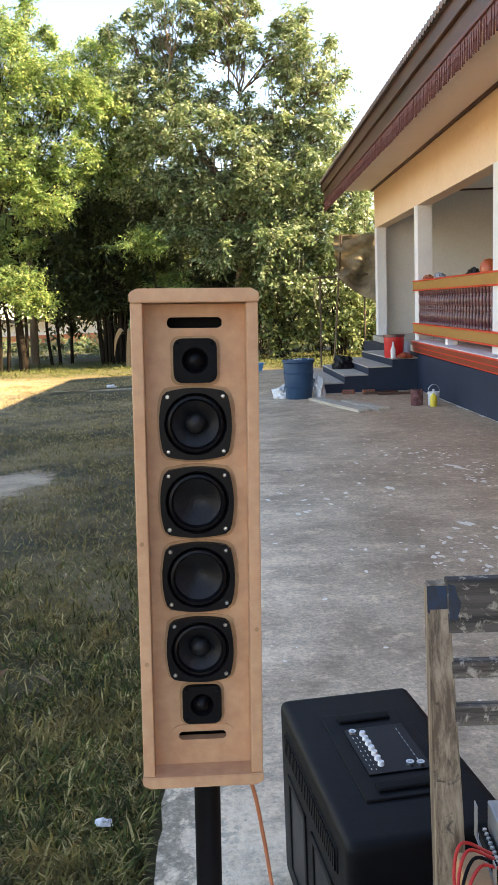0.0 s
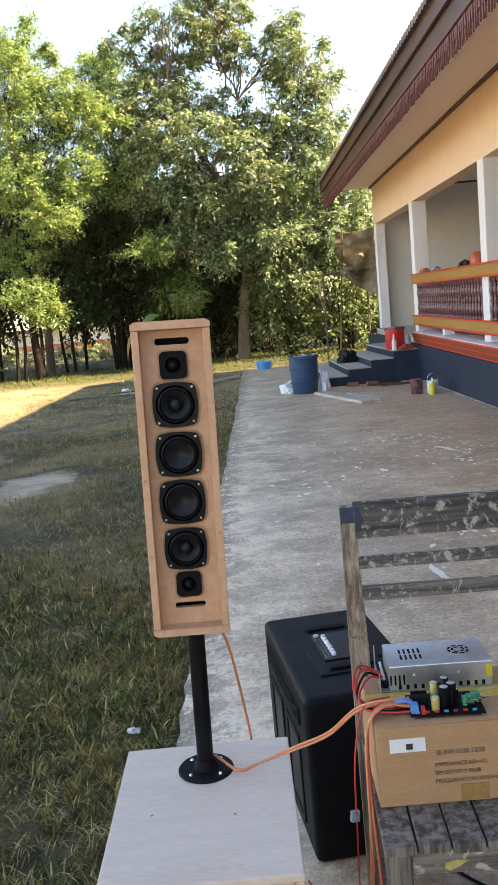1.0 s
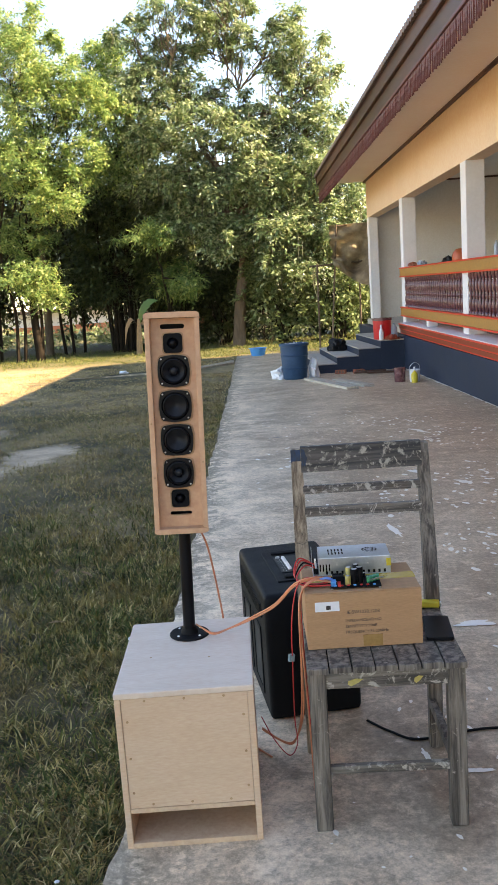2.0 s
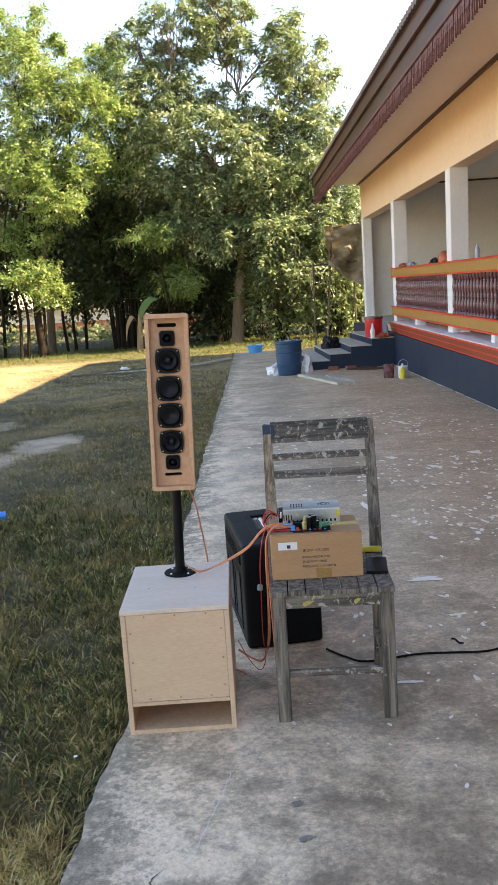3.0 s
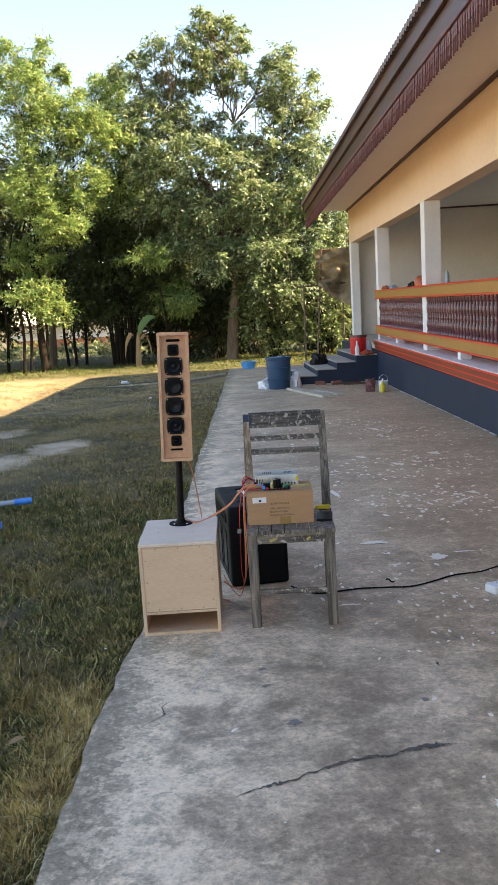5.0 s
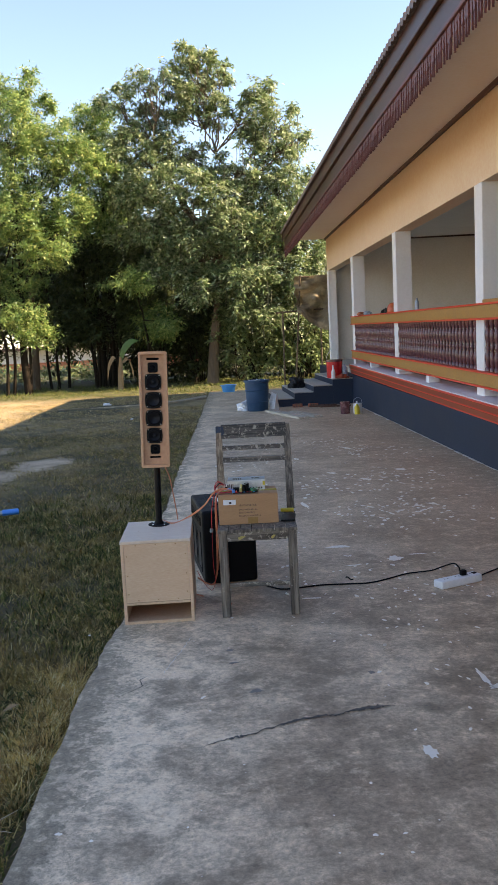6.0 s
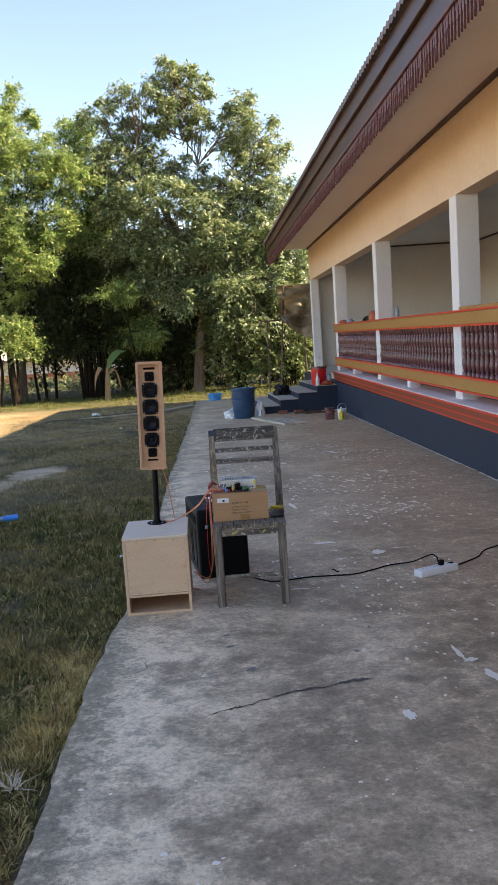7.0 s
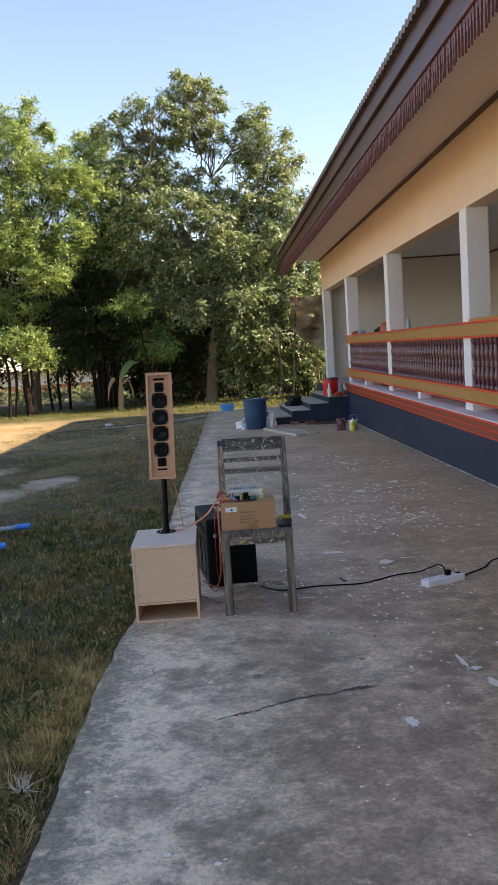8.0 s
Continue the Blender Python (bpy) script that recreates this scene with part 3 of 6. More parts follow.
def blot(bm, x, y, rx, ry, turn, z, rng, n=11, rough=0.35):
    ring = []
    seed = rng.uniform(0, 90)
    for i in range(n):
        a = 2 * math.pi * i / n
        k = 1 + rough * 1.6 * noise.noise((math.cos(a) * 1.7 + seed, math.sin(a) * 1.7, seed)) + rng.uniform(-rough, rough) * 0.35
        px, py = rx * k * math.cos(a), ry * k * math.sin(a)
        ring.append(bm.verts.new((x + px * math.cos(turn) - py * math.sin(turn), y + px * math.sin(turn) + py * math.cos(turn), z)))
    bm.faces.new(ring)


def yard_marks():
    rng = random.Random(4)
    # large splashes of dried paint: place, half sizes, turn
    big = [(1.33, -0.235, 0.013, 0.085, 0.08), (1.35, -0.325, 0.035, 0.024, 0.1), (0.966, -0.80, 0.022, 0.045, 0.1), (1.39, -0.53, 0.025, 0.09, 0.2),
           (1.39, 1.65, 0.05, 0.06, -0.3), (1.09, 2.02, 0.07, 0.03, 0.0), (1.04, 3.47, 0.035, 0.22, 0.1), (1.50, 5.05, 0.06, 0.11, 0.5),
           (1.95, 6.9, 0.05, 0.25, 0.35), (1.75, 4.6, 0.05, 0.12, 0.4), (2.05, 3.23, 0.035, 0.11, 0.6), (1.25, 6.2, 0.05, 0.1, 0.2),
           (1.55, 1.72, 0.06, 0.012, 0.05), (0.78, 0.95, 0.05, 0.012, 0.0), (0.66, 1.05, 0.012, 0.03, 0.1), (2.20, 5.05, 0.09, 0.12, 0.2), (1.12, 1.55, 0.05, 0.014, 0.1)]
    for x, y, rx, ry, turn in big:
        bm = bmesh.new()
        blot(bm, x, y, rx * (0.9 if y < 3 else 0.6), ry * (0.9 if y < 3 else 0.6), turn, 0.0035, rng, 30, 0.42)
        tagged(part("paint_splash", bm, "paint_white"), "dried white paint splash on the concrete", "paint splash", group="paint splashes")
    bm = bmesh.new()
    for _ in range(420):
        x, y = rng.uniform(0.15, 3.0), rng.uniform(-2.2, 9.0)
        s = rng.choice((0.002, 0.003, 0.004, 0.005, 0.009)) * (1 + max(0, y) * 0.08)
        blot(bm, x, y, s, s * rng.uniform(0.6, 1.6), rng.uniform(0, 3), 0.003, rng, 6, 0.3)
    for x, y, r in ((0.689, -1.246, 0.008), (0.773, -1.248, 0.007), (0.687, -1.336, 0.006), (0.772, -1.339, 0.006), (0.941, -1.57, 0.006), (0.577, -1.317, 0.004), (-0.215, -1.123, 0.010), (-0.114, -1.171, 0.007), (0.07, -1.535, 0.011), (0.213, -1.599, 0.012), (0.235, -1.58, 0.006)):
        blot(bm, x, y, r, r * 0.9, 0.3, 0.0031, rng, 9, 0.4)
    for cx, cy, n in ((1.75, 3.1, 130), (1.1, 0.7, 36), (1.5, 1.2, 34), (2.2, 6.5, 80), (0.6, 6.0, 20), (1.4, 4.4, 60), (2.1, 4.6, 80), (1.0, 1.5, 24), (1.7, 7.6, 60), (1.5, -0.6, 30), (1.3, 0.3, 24)):
        for _ in range(n):
            s = rng.uniform(0.005, 0.017) * min(1.25, 0.55 + 0.2 * max(0, cy))
            blot(bm, rng.gauss(cx, 0.28), rng.gauss(cy, 0.35), s * 0.8, s * 1.8, rng.uniform(-0.6, 0.6), 0.0032, rng, 7, 0.35)
    y = 1.0
    while y < 13.4:
        l = rng.uniform(0.04, 0.22)
        blot(bm, 3.072 + (y - 5) * 0.0166 - rng.uniform(0, 0.016), y, rng.uniform(0.010, 0.030), l, -0.017, 0.003, rng, 12, 0.5)
        y += l * 1.6
    tagged(part("paint_drops", bm, "paint_white"), "scattered small white paint drops on concrete", "paint drops", kind="stuff")
    # the dark crack across the slab, and damp blots
    bm = bmesh.new()
    line = smooth_line([(0.18, -0.66, 0), (0.30, -0.60, 0), (0.36, -0.586, 0), (0.495, -0.517, 0), (0.64, -0.471, 0), (0.70, -0.475, 0), (0.761, -0.445, 0), (0.862, -0.427, 0), (0.93, -0.43, 0)], 14)
    a, b = [], []
    for i, p in enumerate(line):
        u = i / (len(line) - 1)
        w = min(1, 6 * u, 10 * (1.001 - u)) * (0.003 + 0.022 * abs(noise.noise((i * 0.23, 3, 0))) + 0.004 * abs(noise.noise((i * 0.9, 7, 0))) + 0.010 * max(0, 1 - abs(u - 0.82) / 0.12))
        off = 0.012 * noise.noise((i * 0.3, 9, 0)) + 0.006 * noise.noise((i * 0.8, 5, 0))
        a.append(bm.verts.new((p.x, p.y + off + w * rng.uniform(0.5, 1.2), 0.0025)))
        b.append(bm.verts.new((p.x, p.y + off - w * rng.uniform(0.5, 1.2), 0.0025)))
    for i in range(len(line) - 1):
        bm.faces.new((a[i], b[i], b[i + 1], a[i + 1]))
    tagged(part("crack", bm, "crack"), "jagged dark crack in the concrete yard", "crack", kind="structure")
    bm = bmesh.new()
    for x, y, rx, ry in ((0.323, 0.263, 0.016, 0.013), (0.333, 0.105, 0.022, 0.011), (0.417, -0.208, 0.026, 0.017), (0.58, 7.1, 0.05, 0.03), (0.9, -0.1, 0.012, 0.016), (0.10, 1.55, 0.03, 0.03)):
        blot(bm, x, y, rx, ry, 0.2, 0.0024, rng, 18, 0.35)
    tagged(part("damp_stains", bm, "stain"), "small dark damp stains on the concrete", "stains", kind="stuff")
    # pale scratch drawn along the slab, and hairline cracks at its edge
    for name, pts, w, mat, label in (("scratch", [(0.142, 0.465), (0.103, 0.30), (0.063, 0.16), (0.028, 0.015)], 0.0015, "litter", "long pale scratch in the concrete"),
                                     ("hairline_crack", [(-0.215, 0.335), (-0.18, 0.318), (-0.14, 0.327), (-0.06, 0.30)], 0.0016, "crack", "hairline crack at the slab's edge"),
                                     ("hairline_crack", [(-0.10, -0.14), (-0.072, -0.11), (-0.05, -0.08), (-0.062, -0.02), (-0.035, 0.02)], 0.003, "crack", "rough crack round a patch of the slab")):
        bm = bmesh.new()
        line = smooth_line([(x, y, 0) for x, y in pts], 10)
        sides = []
        for i, p in enumerate(line):
            k = w * (0.4 + 1.2 * abs(noise.noise((i * 0.5, w * 900, 1)))) * min(1, 0.2 + i / 4, 0.2 + (len(line) - 1 - i) / 4)
            off = 0.006 * noise.noise((i * 0.6, 4, w * 700))
            sides.append((bm.verts.new((p.x + off - k, p.y, 0.0026)), bm.verts.new((p.x + off + k, p.y, 0.0026))))
        for (p0, q0), (p1, q1) in zip(sides, sides[1:]):
            bm.faces.new((p0, q0, q1, p1))
        tagged(part(name, bm, mat), label, "crack", kind="structure")
    tagged(part("wire_scrap", sweep(smooth_line([(1.022, 1.292, 0.006), (1.030, 1.272, 0.012), (1.042, 1.250, 0.005), (1.058, 1.246, 0.005)], 5), 0.004, 6), "black_matt", smooth=True), "short black scrap of cable on the concrete", "cable scrap")


def grass():
    rng = np.random.default_rng(3)

    def blades(n, x0, x1, y0, y1, length, width, material, name, label, clump=0.0, upright=0.95):
        x, y = x1 - (x1 - x0) * rng.random(n) ** 1.5, rng.uniform(y0, y1, n)
        if clump:
            cx, cy = x1 - (x1 - x0) * rng.random(n // 30 + 1) ** 1.5, rng.uniform(y0, y1, n // 30 + 1)
            k = rng.integers(0, len(cx), n)
            x, y = cx[k] + rng.normal(0, clump, n), cy[k] + rng.normal(0, clump, n)
        edge = -0.285 + 0.028 * (y + 1.6) - 0.05 * np.clip((0.9 - y) / 0.7, 0, 1)
        ok = (x < edge - 0.02 - 0.03 * rng.random(n)) | (y > 20.2)
        for bx, by, rx, ry in ((-1.85, 7.3, 0.42, 0.75), (-2.5, 6.4, 0.6, 0.7)):
            ok &= (((x - bx) / rx) ** 2 + ((y - by) / ry) ** 2 + rng.normal(0, 0.35, n)) > 0.8
        ok &= ~((y > 16.1) & (y < 18.3 + 0.4 * x) & (x > -3.2) & (x < 0.4))
        ok &= ~((x > -0.215) & (x < 0.2) & (y > 0.7) & (y < 1.2))
        # thins out towards the ends of its stretch and over bare spots
        fade = np.clip(np.minimum(y - y0, y1 - y) / 1.2, 0, 1) if y1 - y0 > 5 else 1.0
        bare = np.sin(x * 3.1 + 1.3 * np.sin(y * 1.7)) * np.sin(y * 2.3 + 1.1 * np.sin(x * 2.2)) + 0.5 * np.sin(x * 7.3 + y * 5.1)
        ok &= rng.random(n) < fade * np.clip(0.75 + 0.5 * bare, 0.25, 1)
        x, y = x[ok], y[ok]
        m = len(x)
        p = np.stack([x, y, np.array([-0.054 + (0.028 * noise.noise((a * 0.9, b * 0.9, 0)) if -5 < b < 28 else 0) for a, b in zip(x, y)])], axis=1)
        a = rng.uniform(0, 2 * np.pi, m)
        lean = rng.uniform(upright, 1.5, m)
        L = length * rng.uniform(0.5, 1.5, m)
        d = np.stack([np.cos(a) * np.sin(lean), np.sin(a) * np.sin(lean), np.cos(lean) * 0.8 + 0.15], axis=1) * L[:, None]
        w = np.stack([-np.sin(a), np.cos(a), np.zeros(m)], axis=1) * width * rng.uniform(0.6, 1.3, m)[:, None] * 0.5
        mid = p + d * 0.55 + np.array([0, 0, 1]) * (L * 0.16)[:, None]
        tip = p + d
        v = np.stack([p - w, p + w, mid + w * 0.8, tip, mid - w * 0.8], axis=1).reshape(-1, 3)
        f = (np.arange(m)[:, None] * 5 + np.array([0, 1, 2, 0, 2, 4, 4, 2, 3])).reshape(-1, 3)
        tagged(scatter(name, v, f, material), label, "grass", kind="stuff")

    blades(120000, -2.7, -0.2, -2.3, 4.8, 0.038, 0.0040, "grass_near", "grass", "short trampled green lawn grass")
    blades(72000, -2.7, -0.2, -2.3, 4.8, 0.064, 0.0068, "grass_near", "grass_tufts", "dark green leafy tufts in the lawn", 0.045, 0.55)
    blades(60000, -2.7, -0.2, -2.3, 4.8, 0.050, 0.0036, "grass_dry", "dry_grass", "dry straw-coloured grass in the lawn", 0.07)
    blades(52000, -7.0, 0.0, 3.0, 11.5, 0.05, 0.0050, "grass_green", "grass", "short green lawn grass")
    blades(68000, -7.0, 0.0, 3.0, 11.5, 0.055, 0.0046, "grass_dry", "dry_grass", "dry brown grass in the lawn", 0.16)
    blades(76000, -11, 0.3, 9.5, 20.9, 0.05, 0.010, "grass_far", "dry_grass", "dry lawn grass farther off", 0.3)
    blades(13000, -11, 0.3, 9.5, 22.5, 0.05, 0.011, "grass_green", "grass", "sparse green lawn grass")
    blades(26000, -12, 3.0, 20.4, 25.5, 0.07, 0.013, "grass_weeds", "weeds", "green weeds at the foot of the wood", 0.25, 0.7)
    blades(17000, -12.0, 4.5, 23.0, 28.5, 0.16, 0.016, "grass_weeds", "tall_grass", "tall weeds under the trees", 0.3)
    blades(8500, -0.52, -0.29, -0.72, 0.25, 0.070, 0.0026, "straw", "dry_tufts", "straw tufts along the edge of the yard", 0.035, 0.6)
    blades(2200, -0.75, -0.34, -1.8, -0.7, 0.085, 0.0020, "straw", "dry_tufts", "pale straw tufts along the edge of the yard", 0.025, 0.6)
    blades(14000, -1.8, -0.3, -2.4, 4.0, 0.055, 0.0026, "straw", "straw_bits", "loose straw lying in the lawn", 0.06, 1.0)
    blades(6000, -0.42, -0.05, 0.6, 9.0, 0.055, 0.0028, "grass_green", "edge_grass", "green grass along the edge of the yard", 0.04, 0.4)


# ---- building ----
WALL = 3.22
COLUMNS = [(18.88, 19.17), (14.62, 14.91), (10.05, 10.33), (5.50, 5.78), (0.95, 1.23), (-3.60, -3.32), (-8.15, -7.87)]
FLOOR = 0.56
# the building stands slightly askew: yaw and pitch fitted to the camera's view
BUILDING = pose(3.2, 5, 0, 0.72, 0, -1.4) @ pose(-3.2, -5, 0)


def in_building(*makers):
    """Builds things in the building's own frame and sets them at its place."""
    before = set(scene.objects)
    for make in makers:
        make()
    for ob in list(scene.objects):
        if ob not in before and ob.parent is None:
            ob.matrix_basis = BUILDING @ ob.matrix_basis


def building():
    tagged(part("wall_front", solid((WALL, WALL + 0.24, -11, 19.17, 2.885, 3.745)), "wall_cream"), "cream painted wall above the open veranda", "wall", kind="structure")
    tagged(part("wall_end", solid((WALL + 0.24, 9.5, 19.19, 19.39, FLOOR, 3.745)), "wall_inner"), "grey-white end wall of the veranda", "wall", kind="structure")
    tagged(part("wall_back", solid((7.75, 7.95, -11, 19.18, FLOOR, 3.745)), "wall_inner"), "grey-white back wall of the veranda", "wall", kind="structure")
    tagged(part("wall_south", solid((WALL, 9.5, -11.2, -11, -0.1, 3.745)), "wall_inner"), "plain end wall", "wall", kind="structure")
    tagged(part("ceiling", solid((WALL + 0.24, 7.75, -11, 19.18, 3.66, 3.715)), "wall_inner"), "pale veranda ceiling", "ceiling", kind="structure")
    tagged(part("trim", solid((WALL + 0.25, 7.74, 19.16, 19.188, 3.615, 3.655), (7.72, 7.749, -11, 19.14, 3.615, 3.655)), "dark_trim"), "dark strip under the veranda ceiling", "trim", kind="structure")
    tagged(part("floor", solid((WALL - 0.08, 7.75, -11, 19.18, FLOOR - 0.12, FLOOR)), "tread"), "cement veranda floor", "floor", kind="structure")
    wall = tagged(part("plinth", solid((0.0, 0.22, -16.0, 8.7, -0.6, 0.464), (0.0, 0.22, 8.7, 14.4, -0.6, FLOOR - 0.13)), "plinth_blue"), "dark slate-blue painted plinth wall", "plinth", kind="structure")
    wall.matrix_basis = pose(3.075, 5, 0, 0, 0, 0.45)
    # painted ledge over the plinth, in strips
    ledge = thing("ledge", (0, 0, 0), label="red and ochre painted ledge along the veranda", category="ledge", kind="structure")
    for name, x, z0, z1, mat in (("strip", 3.060, 0.465, 0.485, "red_paint"), ("strip", 3.050, 0.487, 0.545, "maroon_band"), ("strip", 3.040, 0.547, 0.567, "red_paint"), ("strip", 3.030, 0.569, 0.628, "maroon_band"), ("strip", 3.02, 0.630, 0.650, "red_paint")):
        part(name, solid((x, 3.24, -11, 14.30, z0, z1), bevel=0.004, segments=1), mat, ledge)
    tagged(part("ledge_top", solid((3.04, 3.46, -11, 14.26, 0.651, 0.660)), "wall_white"), "white ledge top", "ledge", kind="structure")
    for i, (y0, y1) in enumerate(COLUMNS):
        tagged(part("column", solid((WALL - 0.004, WALL + (0.20 if i == 0 else 0.245), y0, y1, FLOOR, 2.888), bevel=0.012), "wall_white"), "square white painted veranda column", "column", "veranda columns")
    # soffit and its dark strip
    tagged(part("soffit", solid((2.19, WALL - 0.03, -11, 19.55, 3.746, 3.78), (WALL - 0.03, 9.5, 19.40, 19.55, 3.746, 3.78)), "soffit"), "cream boarded underside of the eaves", "soffit", kind="structure")
    tagged(part("trim", solid((WALL - 0.03, WALL - 0.001, -11, 19.42, 3.695, 3.744), (WALL - 0.03, 9.5, 19.391, 19.43, 3.695, 3.744)), "dark_trim"), "dark brown strip where wall meets eaves", "trim", kind="structure")


def roof():
    top = thing("roof", label="corrugated roof with maroon fascia and carved fringe", category="roof", kind="structure")
    top.matrix_basis = pose(0.073, 3.125, 0.266) @ Matrix.Scale(0.85, 4)
    bm = bmesh.new()
    ys = np.arange(-16.7, 19.45, 0.03)
    rows = []
    for x, z in ((2.36, 4.36), (4.9, 5.46), (7.5, 6.58)):
        rows.append([bm.verts.new((x, y, z + 0.022 * math.sin(y * 2 * math.pi / 0.15))) for y in ys])
    for x, z in ((7.5, 6.50), (2.36, 4.30)):
        rows.append([bm.verts.new((x, y, z + 0.018 * math.sin(y * 2 * math.pi / 0.15))) for y in ys])
    for a, b in zip(rows, rows[1:]):
        for i in range(len(ys) - 1):
            bm.faces.new((a[i], a[i + 1], b[i + 1], b[i]))
    for i in range(len(ys) - 1):
        bm.faces.new((rows[-1][i], rows[-1][i + 1], rows[0][i + 1], rows[0][i]))
    part("roof_sheet", bm, "roof", top)
    part("roof_sheet", solid((7.5, 12.6, -16.7, 19.4, 4.3, 4.34)), "roof", top)
    part("fascia_board", solid((2.42, 2.47, -16.5, 19.38, 4.10, 4.315), bevel=0.006), "fascia", top)
    part("fascia_board", solid((2.455, 2.50, -16.5, 19.34, 3.84, 4.115), bevel=0.006), "fascia", top)
    part("fascia_moulding", solid((2.405, 2.46, -16.5, 19.385, 4.085, 4.125), bevel=0.012), "fascia", top)
    part("fascia_moulding", solid((2.43, 2.49, -16.5, 19.35, 3.825, 3.865), bevel=0.012), "fringe", top)
    # gable end
    bm = bmesh.new()
    for y0, y1, lo in ((19.39, 19.43, 0.0), (19.34, 19.385, -0.03)):
        a = [bm.verts.new((x, y0, z)) for x, z in ((2.40, 4.10 + lo), (2.40, 4.31 + lo * 0.7), (7.5, 6.52 + lo * 0.7), (7.5, 6.28 + lo))]
        b = [bm.verts.new((v.co.x, y1, v.co.z)) for v in a]
        bm.faces.new(a)
        bm.faces.new(b[::-1])
        for i in range(4):
            bm.faces.new((a[i], b[i], b[(i + 1) % 4], a[(i + 1) % 4]))
    part("barge_board", bm, "fascia", top)
    bm = bmesh.new()
    bm.faces.new([bm.verts.new(c) for c in ((2.5, 19.30, 4.11), (9.5, 19.30, 4.11), (7.5, 19.30, 6.5), (2.5, 19.30, 4.3))])
    part("gable", bm, "wall_cream", top)
    # carved pendants under the fascia
    shape = [(0.041, 0.0), (0.041, -0.045), (0.024, -0.065), (0.030, -0.10), (0.011, -0.125), (0.014, -0.18), (0.0, -0.235), (-0.014, -0.18), (-0.011, -0.125), (-0.030, -0.10), (-0.024, -0.065), (-0.041, -0.045), (-0.041, 0.0)]
    bm = outline([(x * 0.82, z * 1.1) for x, z in shape], -0.009, 0.009)
    first = part("pendant", bm, "fringe", top)
    turn = pose(0, 0, 0, 0, 0, 90)
    first.matrix_basis = Matrix.Translation((2.462, 19.30, 3.845)) @ turn
    for i in range(1, 290):
        r = random.Random(i)
        again(first, "pendant", top, Matrix.Translation((2.462 + r.uniform(-0.004, 0.004), 19.30 - 0.083 * i, 3.845 + r.uniform(-0.014, 0.008))) @ turn @ pose(0, 0, 0, 0, r.uniform(-3, 3), 0))


def balustrade():
    spans = [(b[1], a[0]) for a, b in zip(COLUMNS[1:5], COLUMNS[2:6])]
    source = None
    profile = [(0.040, 0), (0.040, 0.03), (0.026, 0.045), (0.034, 0.075), (0.043, 0.12), (0.038, 0.165), (0.023, 0.205), (0.032, 0.225), (0.032, 0.24), (0.022, 0.26), (0.036, 0.31), (0.042, 0.36), (0.034, 0.40), (0.022, 0.43), (0.030, 0.45), (0.040, 0.47), (0.040, 0.515)]
    for y0, y1 in spans:
        rail = thing("balustrade", (WALL + 0.02, y0, 0.0), label="plum-red glazed balusters between ochre and red rails", category="balustrade", group="veranda balustrades")
        n = round((y1 - y0) / 0.155)
        for i in range(n):
            y = (i + 0.5) * (y1 - y0) / n
            if source is None:
                source = part("baluster", lathe([(r * 0.80, z * 1.045) for r, z in profile], 10), "glaze", rail, smooth=True)
                source.matrix_basis = Matrix.Translation((0, y, 0.931))
            else:
                again(source, "baluster", rail, Matrix.Translation((0, y, 0.931)) @ pose(0, 0, 0, 0, 0, 17 * i))
    # the rails run on in front of the columns
    for z0, z1, x0, name, label in ((1.468, 1.645, 3.17, "top_rail", "ochre top rail edged in vermilion"), (0.755, 0.930, 3.17, "lower_rail", "ochre lower rail edged in vermilion")):
        rail = thing(name, (0, 0, 0), label=label + " along the veranda", category="rail")
        part("board", solid((x0, 3.40, -10.9, 14.83, z0 + 0.022, z1 - 0.022), bevel=0.006), "gold", rail)
        part("edge", solid((x0 - 0.012, 3.41, -10.9, 14.845, z1 - 0.0215, z1), bevel=0.005), "red_paint", rail)
        part("edge", solid((x0 - 0.008, 3.41, -10.9, 14.84, z0, z0 + 0.0215), bevel=0.005), "red_paint", rail)
    part_top = thing("ledge_board", (0, 0, 0), label="ochre board lying along the top rail", category="board")
    part("board", solid((3.2, 3.40, -6, 5.48, 1.646, 1.68), bevel=0.005), "gold", part_top)
    for y in (12.45, 7.9, 3.35, -1.2):
        tagged(part("short_post", solid((WALL - 0.05, WALL + 0.1, y - 0.07, y + 0.07, 0.6605, 0.7545), bevel=0.006), "wall_white"), "short white post under the lower rail", "post", "short posts")


def steps():
    st = thing("steps", (0, 0, 0), label="cement steps with dark blue sides up to the veranda", category="steps", kind="structure")
    for x0, x1, z1 in ((1.69, 2.03, 0.165), (2.03, 2.42, 0.28), (2.42, 2.81, 0.40), (2.81, 3.26, 0.52)):
        part("step", solid((x0, x1 - 0.001, 13.70, 16.6, -0.1, z1 - 0.02)), "plinth_blue", st)
        part("tread", solid((x0 - 0.01, x1 - 0.0105, 13.695, 16.61, z1 - 0.0195, z1), bevel=0.004), "tread", st)



# ---- loudspeakers ----
def radial(shape, n=48):
    """A star-shaped outline, taken anew at even angles."""
    out = []
    for i in range(n):
        a = 2 * math.pi * (i + 0.5) / n
        d = Vector((math.cos(a), math.sin(a)))
        for (x0, z0), (x1, z1) in zip(shape, shape[1:] + shape[:1]):
            e = Vector((x1 - x0, z1 - z0))
            det = d.x * -e.y + d.y * e.x
            if abs(det) < 1e-12:
                continue
            k = (x0 * -e.y + z0 * e.x) / det
            s = (d.x * z0 - d.y * x0) / det
            if k > 0 and -1e-6 <= s <= 1 + 1e-6:
                out.append((d.x * k, d.y * k))
                break
    return out


